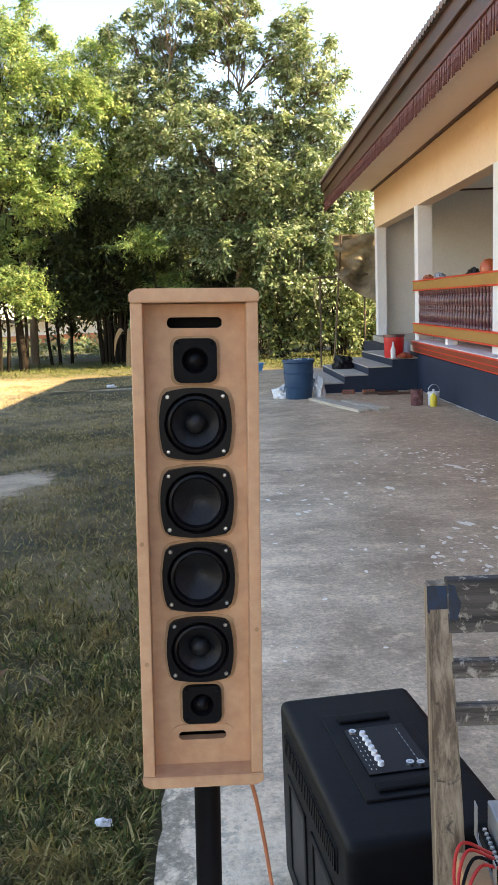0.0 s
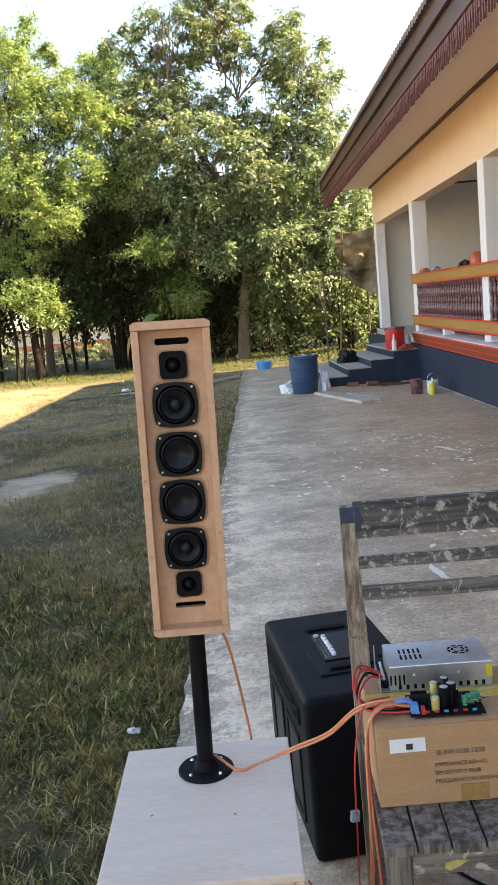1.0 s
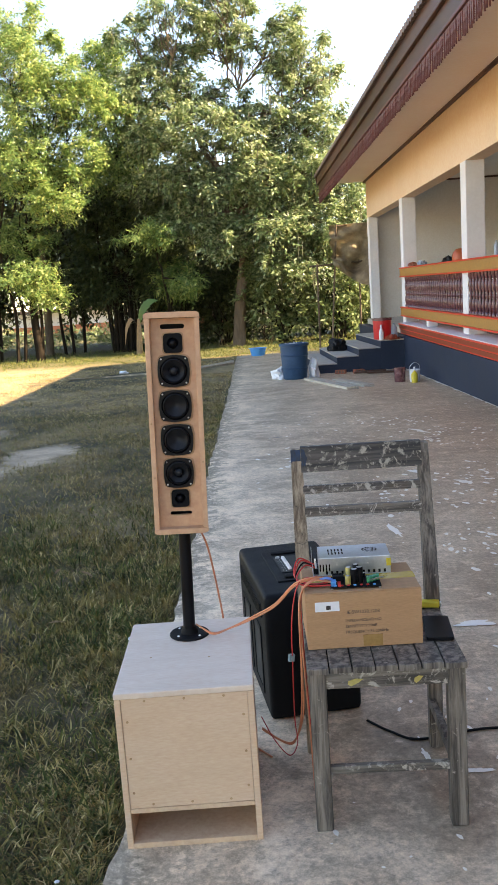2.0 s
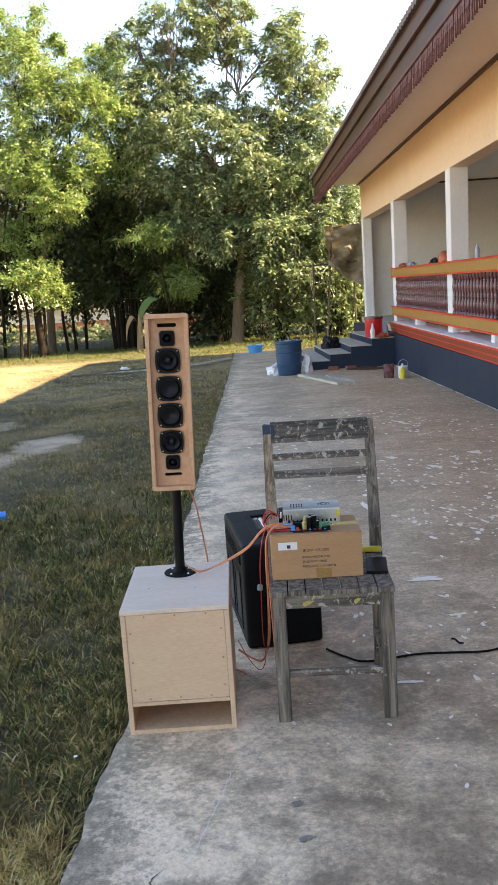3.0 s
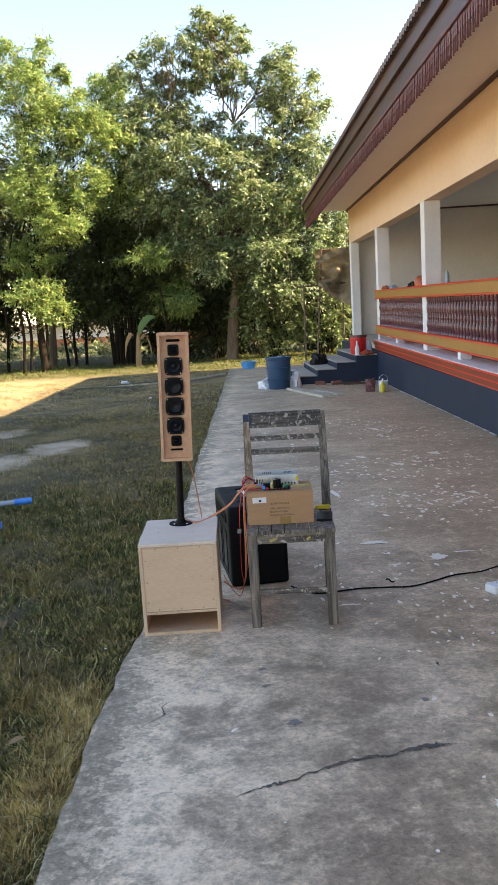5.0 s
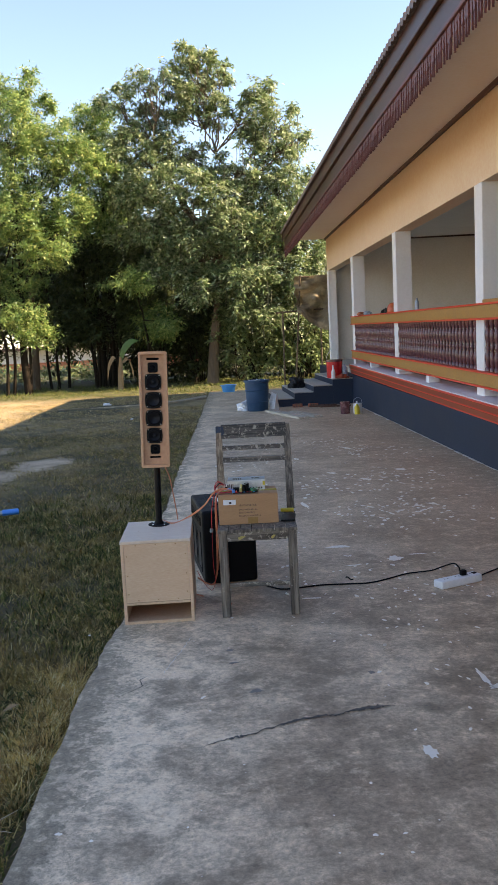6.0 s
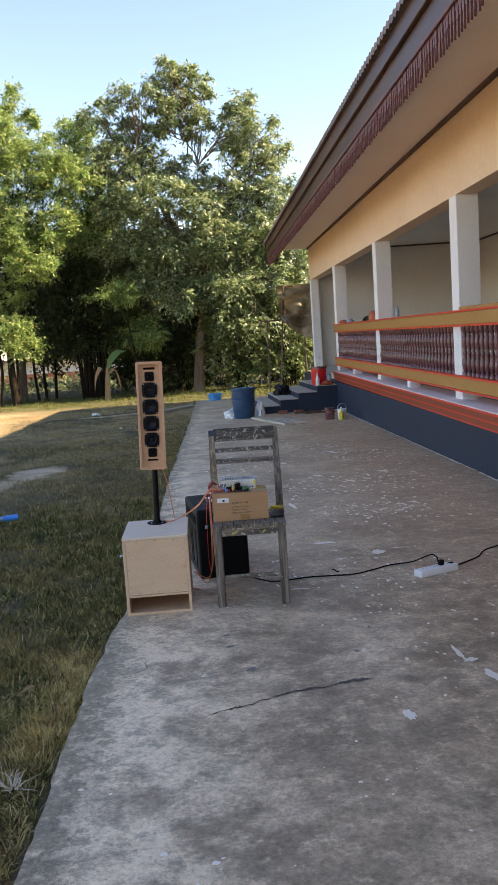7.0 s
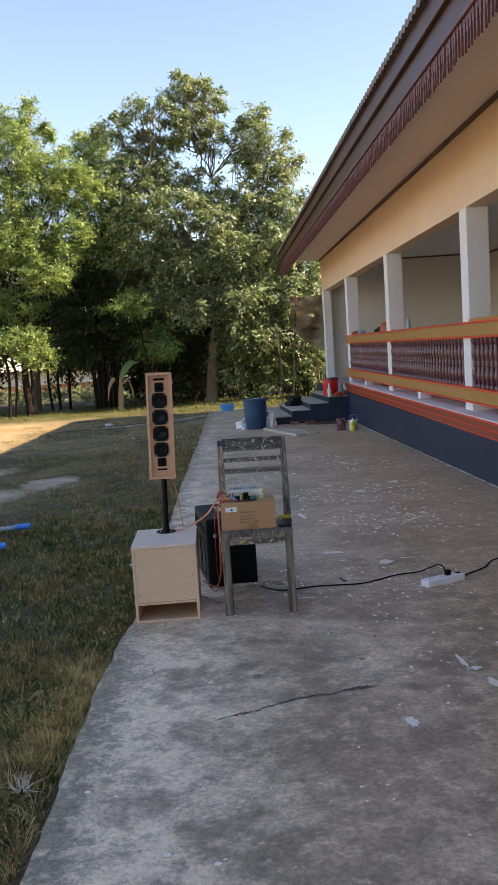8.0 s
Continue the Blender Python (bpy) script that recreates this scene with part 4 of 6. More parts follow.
def circle_like(shape, r):
    """Points of a circle at the angles of the points of a shape round the origin."""
    return [(r * math.cos(math.atan2(z, x)), r * math.sin(math.atan2(z, x))) for x, z in shape]


def ring_plate(outer, inner, y0, y1, at=(0, 0)):
    """A plate between two outlines of as many points, with the inner one cut through."""
    bm = bmesh.new()
    loops = [[bm.verts.new((x + at[0], y, z + at[1])) for x, z in pts] for pts, y in ((outer, y1), (outer, y0), (inner, y0), (inner, y1))]
    n = len(outer)
    for a, b in zip(loops, loops[1:] + loops[:1]):
        for i in range(n):
            bm.faces.new((a[i], a[(i + 1) % n], b[(i + 1) % n], b[i]))
    return bm


def driver(parent, x, z, w, h, kind):
    """One loudspeaker unit, its rim in the plane y = 0 of its parent."""
    name = "tweeter" if kind == "tweeter" else "woofer"
    shape = rounded(w, h, w * 0.2, 8) if kind == "tweeter" else cushion(w * 1.04, h * 1.04, 0.16)
    shape = radial(shape)
    r = w * 0.5
    hole = r * (0.60 if kind == "tweeter" else 0.90)
    unit = part(name, ring_plate(shape, circle_like(shape, hole), -0.005, 0.004), "black_matt" if kind == "tweeter" else "black_gloss", parent)
    unit.matrix_basis = Matrix.Translation((x, 0, z))
    m = pose(0, -0.004, 0, 90, 0, 0)
    if kind == "tweeter":
        part("dome", lathe([(r * 0.61, 0.0), (r * 0.56, -0.003), (r * 0.46, -0.006), (r * 0.42, -0.004), (r * 0.36, -0.001), (r * 0.2, 0.004), (0, 0.0055)], 24, None, m), "black_gloss", unit, smooth=True)
    else:
        part("surround", lathe([(r * 0.91, -0.001), (r * 0.88, 0.0005), (r * 0.84, -0.003), (r * 0.80, 0.001), (r * 0.73, 0.002), (r * 0.67, -0.003)], 32, None, m), "black_gloss", unit, smooth=True)
        cone = [(r * 0.67, -0.003), (r * 0.5, -0.008), (r * 0.30, -0.015)]
        cone += [(r * 0.29, -0.009), (r * 0.22, -0.004), (r * 0.1, -0.0015), (0, -0.001)] if kind == "cap" else [(r * 0.15, -0.018), (0, -0.019)]
        part("cone", lathe(cone, 32, None, m), "cone", unit, smooth=True)
    screws = [(-1, 1), (1, 1), (-1, -1), (1, -1)]
    for sx, sz in screws:
        k = 0.40 if kind == "tweeter" else 0.395
        part("screw", lathe([(0, 0.0016), (0.0018, 0.0014), (0.0027, 0), (0.0027, -0.002)], 10, None, pose(sx * w * k, -0.005, sz * h * k, 90, 0, 0)), "black_matt" if kind == "tweeter" else "steel", unit, smooth=True)


def column_speaker():
    """Tall slim cabinet, open at the front round a recessed baffle."""
    sp = thing("column_speaker", (-0.0095, 1.005, 0.7495), (-1.0, 1.75, 2.0), "tall raw fibreboard column loudspeaker with six black drivers", "loudspeaker")
    W, H, D, T = 0.148, 0.6105, 0.15, 0.014
    part("side_panel", solid((-W / 2, -W / 2 + T, 0, D, 0.015, H - 0.0165), bevel=0.0015), "mdf", sp)
    part("side_panel", solid((W / 2 - T, W / 2, 0, D, 0.015, H - 0.0165), bevel=0.0015), "mdf", sp)
    e = W / 2 + 0.001
    for name, z0, z1 in (("top_panel", H - 0.016, H), ("bottom_panel", 0.0145, 0.0)):
        cut = z1 + (0.005 if z1 < z0 else -0.005)
        bm = outline([(-e, z0), (e, z0), (e, cut), (e - 0.009, z1), (-e + 0.009, z1), (-e, cut)], -0.003, D)
        bmesh.ops.bevel(bm, geom=bm.edges[:], offset=0.0012, segments=2, affect="EDGES")
        part(name, bm, "mdf", sp)
    part("back_panel", solid((-W / 2 + T, W / 2 - T, D - 0.012, D - 0.002, 0.014, H - 0.017)), "mdf", sp)
    zs = [("slot", H - 0.039, 0.066, 0.013), ("tweeter", H - 0.084, 0.052, 0.053), ("cap", H - 0.160, 0.084, 0.084), ("woofer", H - 0.256, 0.086, 0.084), ("woofer", H - 0.350, 0.086, 0.084), ("cap", H - 0.443, 0.080, 0.080), ("tweeter", H - 0.515, 0.049, 0.049), ("slot", H - 0.558, 0.060, 0.011)]
    # baffle in cells, each with its opening cut through
    inner = W / 2 - T
    units = zs[1:-1]
    bounds = [zs[0][1] - zs[0][3] / 2] + [(a[1] - a[3] / 2 + b[1] + b[3] / 2) / 2 for a, b in zip(units, units[1:])] + [zs[-1][1] + zs[-1][3] / 2]
    blocks = []
    for _, c, w, h in (zs[0], zs[-1]):
        blocks.append((-inner, -w / 2, 0.022, 0.034, c - h / 2, c + h / 2))
        blocks.append((w / 2, inner, 0.022, 0.034, c - h / 2, c + h / 2))
    blocks.append((-inner, inner, 0.022, 0.034, 0.0145, zs[-1][1] - zs[-1][3] / 2))
    blocks.append((-inner, inner, 0.022, 0.034, zs[0][1] + zs[0][3] / 2, H - 0.017))
    baffle = thing("baffle", (0, 0.009, 0), label="recessed raw fibreboard baffle")
    baffle.parent = sp
    for block in blocks:
        part("baffle_strip", solid(block), "mdf", baffle)
    for (kind, c, w, h), hi, lo in zip(units, bounds, bounds[1:]):
        ring = []
        for i in range(48):
            a = 2 * math.pi * (i + 0.5) / 48
            k = min(inner / max(1e-6, abs(math.cos(a))), ((hi - c) if math.sin(a) > 0 else (c - lo)) / max(1e-6, abs(math.sin(a))))
            ring.append((k * math.cos(a), k * math.sin(a)))
        # corners of the cell take the nearest points
        for sx, z in ((inner, hi - c), (-inner, hi - c), (-inner, lo - c), (inner, lo - c)):
            j = min(range(48), key=lambda q: (ring[q][0] - sx) ** 2 + (ring[q][1] - z) ** 2)
            ring[j] = (sx, z)
        cell = ring_plate(ring, circle_like(ring, w * (0.40 if kind == "tweeter" else 0.47)), 0.022, 0.034, (0, c))
        part("baffle_section", cell, "mdf", baffle)
    for _, c, w, h in (zs[0], zs[-1]):
        ring_o, ring_i = rounded(w + 0.020, h + 0.018, (h + 0.018) / 2 - 0.0002), rounded(w, h, h / 2 - 0.0002)
        part("slot_rim", ring_plate(ring_o, ring_i, 0.0205, 0.0222, (0, c)), "mdf", baffle)
    for kind, c, w, h in units:
        rim = rounded(w + 0.007, h + 0.006, w * 0.2, 8) if kind == "tweeter" else cushion(w * 1.04 + 0.008, h * 1.04 + 0.007, 0.15)
        rim = [(x * k, z * k) for (x, z), k in zip(radial(rim), (1 + 0.022 * noise.noise((c * 90, i * 0.7, w)) for i in range(48)))]
        part("cutout_rim", ring_plate(rim, circle_like(rim, w * (0.40 if kind == "tweeter" else 0.47)), 0.0212, 0.0219, (0, c)), "mdf_dark", baffle, "scorched cut-out edge")
    mount = thing("driver_set", (0, 0.0275, 0))
    mount.parent = sp
    for kind, c, w, h in zs[1:-1]:
        driver(mount, -0.001 if kind != "tweeter" else 0.0, c, w, h, kind)
    # black plate added behind the openings, standing for the cabinet's inner shade
    part("slot_shade", solid((-inner + 0.001, inner - 0.001, 0.06, 0.07, 0.02, H - 0.02)), "black_matt", sp)
    for x, zz in ((-W / 2 + 0.006, 0.31), (-W / 2 + 0.008, 0.16), (W / 2 - 0.006, 0.20)):
        part("knot", lathe([(0, 0.0006), (0.0028, 0.0004), (0.003, -0.001)], 8, None, pose(x, 0, zz, 90, 0, 0)), "mdf_dark", sp)


def subwoofer():
    sub = thing("subwoofer", (-0.0175, 0.712, 0.0), (0, 0, -0.3), "pale plywood subwoofer cabinet with a slot port", "subwoofer")
    W, H, D, T = 0.352, 0.428, 0.468, 0.016
    part("side_panel", solid((-W / 2, -W / 2 + T, 0, D, 0, H - T), bevel=0.002), "birch_front", sub)
    part("side_panel", solid((W / 2 - T, W / 2, 0, D, 0, H - T), bevel=0.002), "birch_front", sub)
    part("top_panel", solid((-W / 2 - 0.001, W / 2 + 0.001, -0.001, D, H - T + 0.0005, H), bevel=0.003), "birch", sub, "plywood top, paler than the other panels")
    part("bottom_panel", solid((-W / 2 + T, W / 2 - T, 0.0, D, 0, 0.015), bevel=0.002), "ply_edge", sub)
    part("back_panel", solid((-W / 2 + T, W / 2 - T, D - 0.018, D - 0.002, 0.016, H - T - 0.001)), "birch_front", sub)
    front = part("front_panel", solid((-W / 2 + T + 0.0008, W / 2 - T - 0.0008, 0.0022, 0.02, 0.112, H - T - 0.0008), bevel=0.0012), "birch_front", sub, "screwed-on plywood front panel")
    part("port_shelf", solid((-W / 2 + T + 0.001, W / 2 - T - 0.001, 0.001, 0.42, 0.098, 0.1105), bevel=0.0015), "ply_edge", sub)
    part("port_back", solid((-W / 2 + T + 0.001, W / 2 - T - 0.001, 0.34, 0.352, 0.0155, 0.098)), "birch_front", sub)
    for x, z in [(-0.10, 0.404), (0.0, 0.404), (0.10, 0.404), (-0.147, 0.35), (-0.147, 0.25), (-0.147, 0.155), (0.147, 0.35), (0.147, 0.25), (0.147, 0.155), (-0.10, 0.121), (0.0, 0.121), (0.10, 0.121)]:
        part("screw", lathe([(0, 0.0004), (0.0022, 0.0008), (0.0034, 0.0006), (0.0034, -0.001)], 10, None, pose(x, 0.0022, z, 90, 0, 0)), "mdf_dark", front, "brown screw head")
    for x, y in ((0.06, 0.19), (-0.1, 0.21)):
        part("nail_head", lathe([(0, 0.001), (0.003, 0.0008), (0.003, 0)], 8, None, pose(x, y, H, 0, 0, 0)), "mdf_dark", sub)
    st = thing("speaker_pole", (-0.016, 1.073, H), (0, 1.6, 0), "black steel speaker pole on a round flange", "speaker pole")
    part("flange", lathe([(0.0, 0.006), (0.03, 0.0062), (0.056, 0.0055), (0.058, 0.003), (0.058, 0.0004)], 40), "black_matt", st, smooth=True)
    part("collar", lathe([(0.026, 0.0), (0.0245, 0.012), (0.0185, 0.022), (0.0185, 0.026)], 28), "black_matt", st, smooth=True)
    part("pole", lathe([(0.0172, 0.004), (0.0172, 0.335), (0.0, 0.336)], 24), "black_gloss", st, smooth=True)
    for k in range(4):
        a = radians(45 + 90 * k)
        part("bolt", lathe([(0, 0.009), (0.003, 0.0085), (0.0042, 0.0055)], 10, None, pose(0.043 * math.cos(a), 0.043 * math.sin(a), 0)), "steel", st, smooth=True)


def pa_speaker():
    pa = thing("pa_speaker", (0.328, 1.635, 0.0), (0, 0, 7.5), "black moulded plastic amplified loudspeaker lying face down", "loudspeaker")
    W, D, H = 0.31, 0.575, 0.432
    part("body", solid((-W / 2, W / 2, -D / 2, D / 2, 0.0, H), bevel=0.022, segments=4), "black_plastic", pa, smooth=True)
    # raised amplifier plate with two grip recesses
    plate = part("amp_plate", solid((-0.085, 0.088, -0.17, 0.17, H - 0.004, H + 0.005), (-0.062, 0.105, -0.10, 0.10, H - 0.004, H + 0.0045), bevel=0.003), "black_plastic", pa)
    for y in (-0.137, 0.137):
        part("grip", solid((-0.055, 0.06, y - 0.014, y + 0.014, H + 0.0045, H + 0.012), bevel=0.0055, segments=3), "black_matt", plate, smooth=True)
    panel = part("control_panel", solid((-0.055, 0.075, -0.092, 0.092, H + 0.0052, H + 0.0085), bevel=0.002), "black_gloss", pa)
    for i in range(7):
        part("knob", lathe([(0.0068, 0), (0.0064, 0.006), (0.0055, 0.0085), (0, 0.0085)], 16, None, pose(-0.022, -0.062 + 0.0205 * i, H + 0.0085)), "paper", panel, smooth=True)
    for x, y in ((0.035, -0.07), (0.055, -0.075), (-0.04, 0.075)):
        part("socket", lathe([(0.008, 0), (0.008, 0.005), (0.005, 0.005), (0.004, 0.0005), (0, 0.0005)], 14, None, pose(x, y, H + 0.0085)), "steel", panel, smooth=True)
    bm = bmesh.new()
    rng = random.Random(2)
    for row in (-0.045, -0.036, 0.055):
        for i in range(9):
            y = -0.075 + 0.018 * i + rng.uniform(-0.002, 0.002)
            bmesh.ops.create_cube(bm, size=1, matrix=Matrix.Translation((row, y, H + 0.0089)) @ Matrix.Diagonal((0.0012, rng.uniform(0.003, 0.007), 0.0006, 1)))
    tagged(part("legend", bm, "paper", panel, "rows of tiny white lettering bars"), kind="stuff")
    # ribbed vent and hand recesses on the long side
    side = part("side_vent", solid((-W / 2 - 0.003, -W / 2 + 0.01, -0.22, 0.22, 0.335, 0.385), bevel=0.003), "black_matt", pa)
    for i in range(30):
        part("rib", solid((-W / 2 - 0.006, -W / 2 - 0.002, -0.213 + 0.0145 * i, -0.206 + 0.0145 * i, 0.338, 0.382)), "black_plastic", side)
    for y in (-0.10, 0.12):
        fr = part("side_recess", solid((-W / 2 - 0.004, -W / 2 + 0.02, y - 0.085, y - 0.068, 0.05, 0.29), (-W / 2 - 0.004, -W / 2 + 0.02, y + 0.068, y + 0.085, 0.05, 0.29), (-W / 2 - 0.004, -W / 2 + 0.02, y - 0.085, y + 0.085, 0.272, 0.29), (-W / 2 - 0.004, -W / 2 + 0.02, y - 0.085, y + 0.085, 0.05, 0.066), bevel=0.003), "black_plastic", pa)
        part("recess_floor", solid((-W / 2 - 0.0008, -W / 2 + 0.01, y - 0.066, y + 0.066, 0.067, 0.271)), "black_gloss", fr)


# ---- chair and what stands on it ----
def chair():
    ch = thing("wooden_chair", (0.50, 0.735, 0.0), (0, 0, -3.0), "weathered grey wooden chair with flaking paint", "chair")
    wf, wb = 0.195, 0.195
    # front legs
    for x in (-0.178, 0.172):
        part("leg", solid((x - 0.022, x + 0.022, -0.022, 0.022, 0.0, 0.437), bevel=0.004), "grey_wood", ch)
    # back posts: upright below, raked above
    for s, mat in ((-1, "brown_post"), (1, "grey_wood")):
        x = 0.184 if s > 0 else -0.190
        bm = bmesh.new()
        rings = []
        for z, y, w, d in ((0.0, 0.385, 0.019, 0.021), (0.25, 0.374, 0.020, 0.022), (0.42, 0.374, 0.021, 0.022), (0.52, 0.382, 0.0205, 0.021), (0.62, 0.399, 0.020, 0.019), (0.76, 0.428, 0.018, 0.017), (0.93, 0.462, 0.016, 0.014)):
            rings.append([bm.verts.new((x + a * w, y + b * d, z)) for a, b in ((-1, -1), (1, -1), (1, 1), (-1, 1))])
        for a, b in zip(rings, rings[1:]):
            for i in range(4):
                bm.faces.new((a[i], a[(i + 1) % 4], b[(i + 1) % 4], b[i]))
        bm.faces.new(rings[0][::-1])
        bm.faces.new(rings[-1])
        bmesh.ops.bevel(bm, geom=bm.edges[:], offset=0.003, segments=2, affect="EDGES")
        part("back_post", bm, mat, ch)

    def back_y(z):
        return 0.400 + (z - 0.62) / 0.31 * 0.062

    for z0, z1, mat, t in ((0.862, 0.937, "painted_rail", 0.011), (0.798, 0.822, "grey_wood_x", 0.009), (0.732, 0.760, "grey_wood_x", 0.009)):
        y = back_y((z0 + z1) / 2) - 0.006
        bm = solid((-0.178, 0.178, -t, t, z0, z1), bevel=0.003)
        for v in bm.verts:
            v.co.y += back_y(v.co.z) - 0.006
        part("back_rail", bm, mat, ch)
    # blue paint wiped over the corner, on post and rail
    for pts, front in (([(-0.2065, 0.893), (-0.198, 0.884), (-0.190, 0.896), (-0.183, 0.888), (-0.1755, 0.90), (-0.1755, 0.929), (-0.2065, 0.929)], -0.0146), ([(-0.176, 0.878), (-0.171, 0.884), (-0.166, 0.880), (-0.161, 0.894), (-0.158, 0.905), (-0.163, 0.915), (-0.166, 0.929), (-0.176, 0.932)], -0.0172)):
        bm = outline(pts, 0.0, 0.0006)
        for v in bm.verts:
            v.co.y += back_y(v.co.z) + front
        part("paint_daub", bm, "blue_paint", ch, "blue paint daub")
    # seat of slats on an apron
    part("apron", solid((-0.158, 0.152, -0.018, 0.006, 0.393, 0.437), bevel=0.003), "grey_wood_x", ch)
    part("apron", solid((-0.158, 0.152, 0.350, 0.372, 0.393, 0.437), bevel=0.003), "grey_wood_x", ch)
    for x in (-0.180, 0.174):
        part("side_apron", solid((x - 0.010, x + 0.010, 0.02, 0.36, 0.393, 0.437), bevel=0.003), "grey_wood", ch)
        part("stretcher", solid((x - 0.010, x + 0.010, 0.015, 0.385, 0.135, 0.165), bevel=0.003), "grey_wood", ch)
    part("stretcher", solid((-0.16, 0.154, -0.008, 0.010, 0.152, 0.174), bevel=0.003), "grey_wood_x", ch)
    for i in range(7):
        x0 = -0.203 + 0.0577 * i
        part("seat_slat", solid((x0, x0 + 0.0545, -0.032 + 0.004 * (i % 2), 0.372, 0.438, 0.4545 + 0.0006 * (i % 3)), bevel=0.003), "grey_wood", ch)
    for x, w in ((-0.085, 0.017), (0.075, 0.010)):
        part("paint_daub", outline([(x - w, 0.404), (x - w * 0.5, 0.399), (x + w * 0.6, 0.408), (x + w * 1.3, 0.417), (x + w * 0.2, 0.419), (x - w * 0.9, 0.413)], -0.0195, -0.0178), "yellow_paint", ch, "yellow paint daub")


def text(body, size, at, material, parent, name="lettering"):
    cu = bpy.data.curves.new(name, "FONT")
    cu.body, cu.size, cu.extrude = body, size, 0.0002
    ob = new(name, cu)
    cu.materials.append(M[material])
    ob.parent = parent
    ob.matrix_basis = Matrix.Translation(at) @ pose(0, 0, 0, 90, 0, 0)
    return ob


BOX_TOP = 0.6085


def carton():
    c = thing("cardboard_box", (0.462, 0.826, 0.456), (0, 0, -1.5), "brown cardboard box with black printed lettering", "box")
    W, D, H = 0.304, 0.215, 0.152
    body = part("body", solid((-W / 2, W / 2, 0, D, 0, H), bevel=0.0025), "carton", c)
    part("flap", solid((-W / 2 + 0.001, W / 2 - 0.001, 0.001, D / 2 - 0.001, H + 0.0003, H + 0.003), bevel=0.001), "carton", c)
    part("flap", solid((-W / 2 + 0.001, W / 2 - 0.001, D / 2 + 0.001, D - 0.001, H + 0.0003, H + 0.003), bevel=0.001), "carton", c)
    part("tape", solid((-W / 2 - 0.0005, W / 2 + 0.0005, D / 2 - 0.024, D / 2 + 0.024, H + 0.0031, H + 0.0036)), "yellow_tape", c, "yellowed packing tape")
    part("tape_patch", solid((-0.005, 0.046, -0.0006, 0.0, 0.003, 0.034)), "tape", c, "shiny brown tape patch")
    lab = part("paper_label", solid((-0.128, -0.064, -0.0008, 0.0, 0.104, 0.130)), "paper", c, "white paper label")
    part("label_mark", solid((-0.099, -0.087, -0.0012, -0.0008, 0.109, 0.120)), "ink", lab)
    for body_text, size, x, z in (("IE-SW1038.120B", 0.0128, -0.046, 0.094), ("IMPEDANCE:4Ω+4Ω", 0.0108, -0.050, 0.072), ("SENSITIVITY:90dB", 0.0108, -0.050, 0.056), ("FREQUENCY:35-3000Hz", 0.0108, -0.050, 0.040)):
        text(body_text, size, (x, -0.0004, z), "ink", c)


def power_supply():
    p = thing("power_supply", (0.452, 0.958, BOX_TOP + 0.004), (0, 0, -3.5), "perforated zinc-coated switching power supply on the box", "power supply")
    W, D, H = 0.215, 0.114, 0.05
    # shell: lid and front, with slots cut as dark inlays
    part("case", solid((-W / 2 + 0.018, W / 2, 0, D, 0.002, H), bevel=0.0015), "zinc", p)
    part("base", solid((-W / 2, W / 2, -0.001, D, 0, 0.0018)), "zinc", p)
    part("terminal_wall", solid((-W / 2, -W / 2 + 0.0014, 0.0, 0.016, 0.002, 0.030)), "zinc", p)
    part("terminal_wall", solid((-W / 2, -W / 2 + 0.0014, D - 0.016, D, 0.002, H)), "zinc", p)
    tb = part("terminal_block", solid((-W / 2 + 0.003, -W / 2 + 0.016, 0.012, D - 0.012, 0.002, 0.017), bevel=0.001), "black_matt", p)
    for i in range(9):
        part("terminal_screw", lathe([(0, 0.0026), (0.0028, 0.0024), (0.0032, 0)], 8, None, pose(-W / 2 + 0.010, 0.018 + 0.0098 * i, 0.017)), "steel", tb)
    for r in range(2):
        for i in range(5):
            part("vent_slot", solid((-0.062 + 0.0095 * i, -0.058 + 0.0095 * i, 0.058 - 0.028 * r, 0.080 - 0.028 * r, H - 0.001, H + 0.0003)), "black_matt", p)
    for i in range(4):
        part("vent_slot", solid((-0.088 + 0.0085 * i, -0.0845 + 0.0085 * i, -0.0004, 0.001, 0.012, 0.032)), "black_matt", p)
    for i in range(12):
        part("vent_slot", solid((-0.072 + 0.0145 * i, -0.066 + 0.0145 * i, -0.0004, 0.001, 0.003, 0.012)), "black_matt", p)
    grille = part("fan_grille", lathe([(0.023, 0.0), (0.023, 0.0006), (0.021, 0.0008), (0.0, 0.0008)], 32, None, pose(0.055, 0.06, H)), "zinc", p)
    for ring, n in ((0.0195, 8), (0.0115, 5)):
        for i in range(n):
            a0, a1 = 2 * math.pi * i / n, 2 * math.pi * (i + 0.72) / n
            bm = bmesh.new()
            vi = [bm.verts.new((0.055 + (ring - 0.003) * math.cos(a0 + (a1 - a0) * k / 6), 0.06 + (ring - 0.003) * math.sin(a0 + (a1 - a0) * k / 6), H + 0.0011)) for k in range(7)]
            vo = [bm.verts.new((0.055 + (ring + 0.002) * math.cos(a0 + (a1 - a0) * k / 6), 0.06 + (ring + 0.002) * math.sin(a0 + (a1 - a0) * k / 6), H + 0.0011)) for k in range(7)]
            for k in range(6):
                bm.faces.new((vi[k], vi[k + 1], vo[k + 1], vo[k]))
            part("fan_slot", bm, "black_matt", grille)
    part("sticker", solid((W / 2 - 0.012, W / 2 + 0.0004, -0.0004, 0.012, 0.020, 0.042)), "yellow", p, "yellow warranty sticker")
    for x in (-0.04, 0.045):
        part("case_screw", lathe([(0, 0.0015), (0.002, 0.0013), (0.003, 0)], 8, None, pose(x, 0, 0.030, 90, 0, 0)), "steel", p)


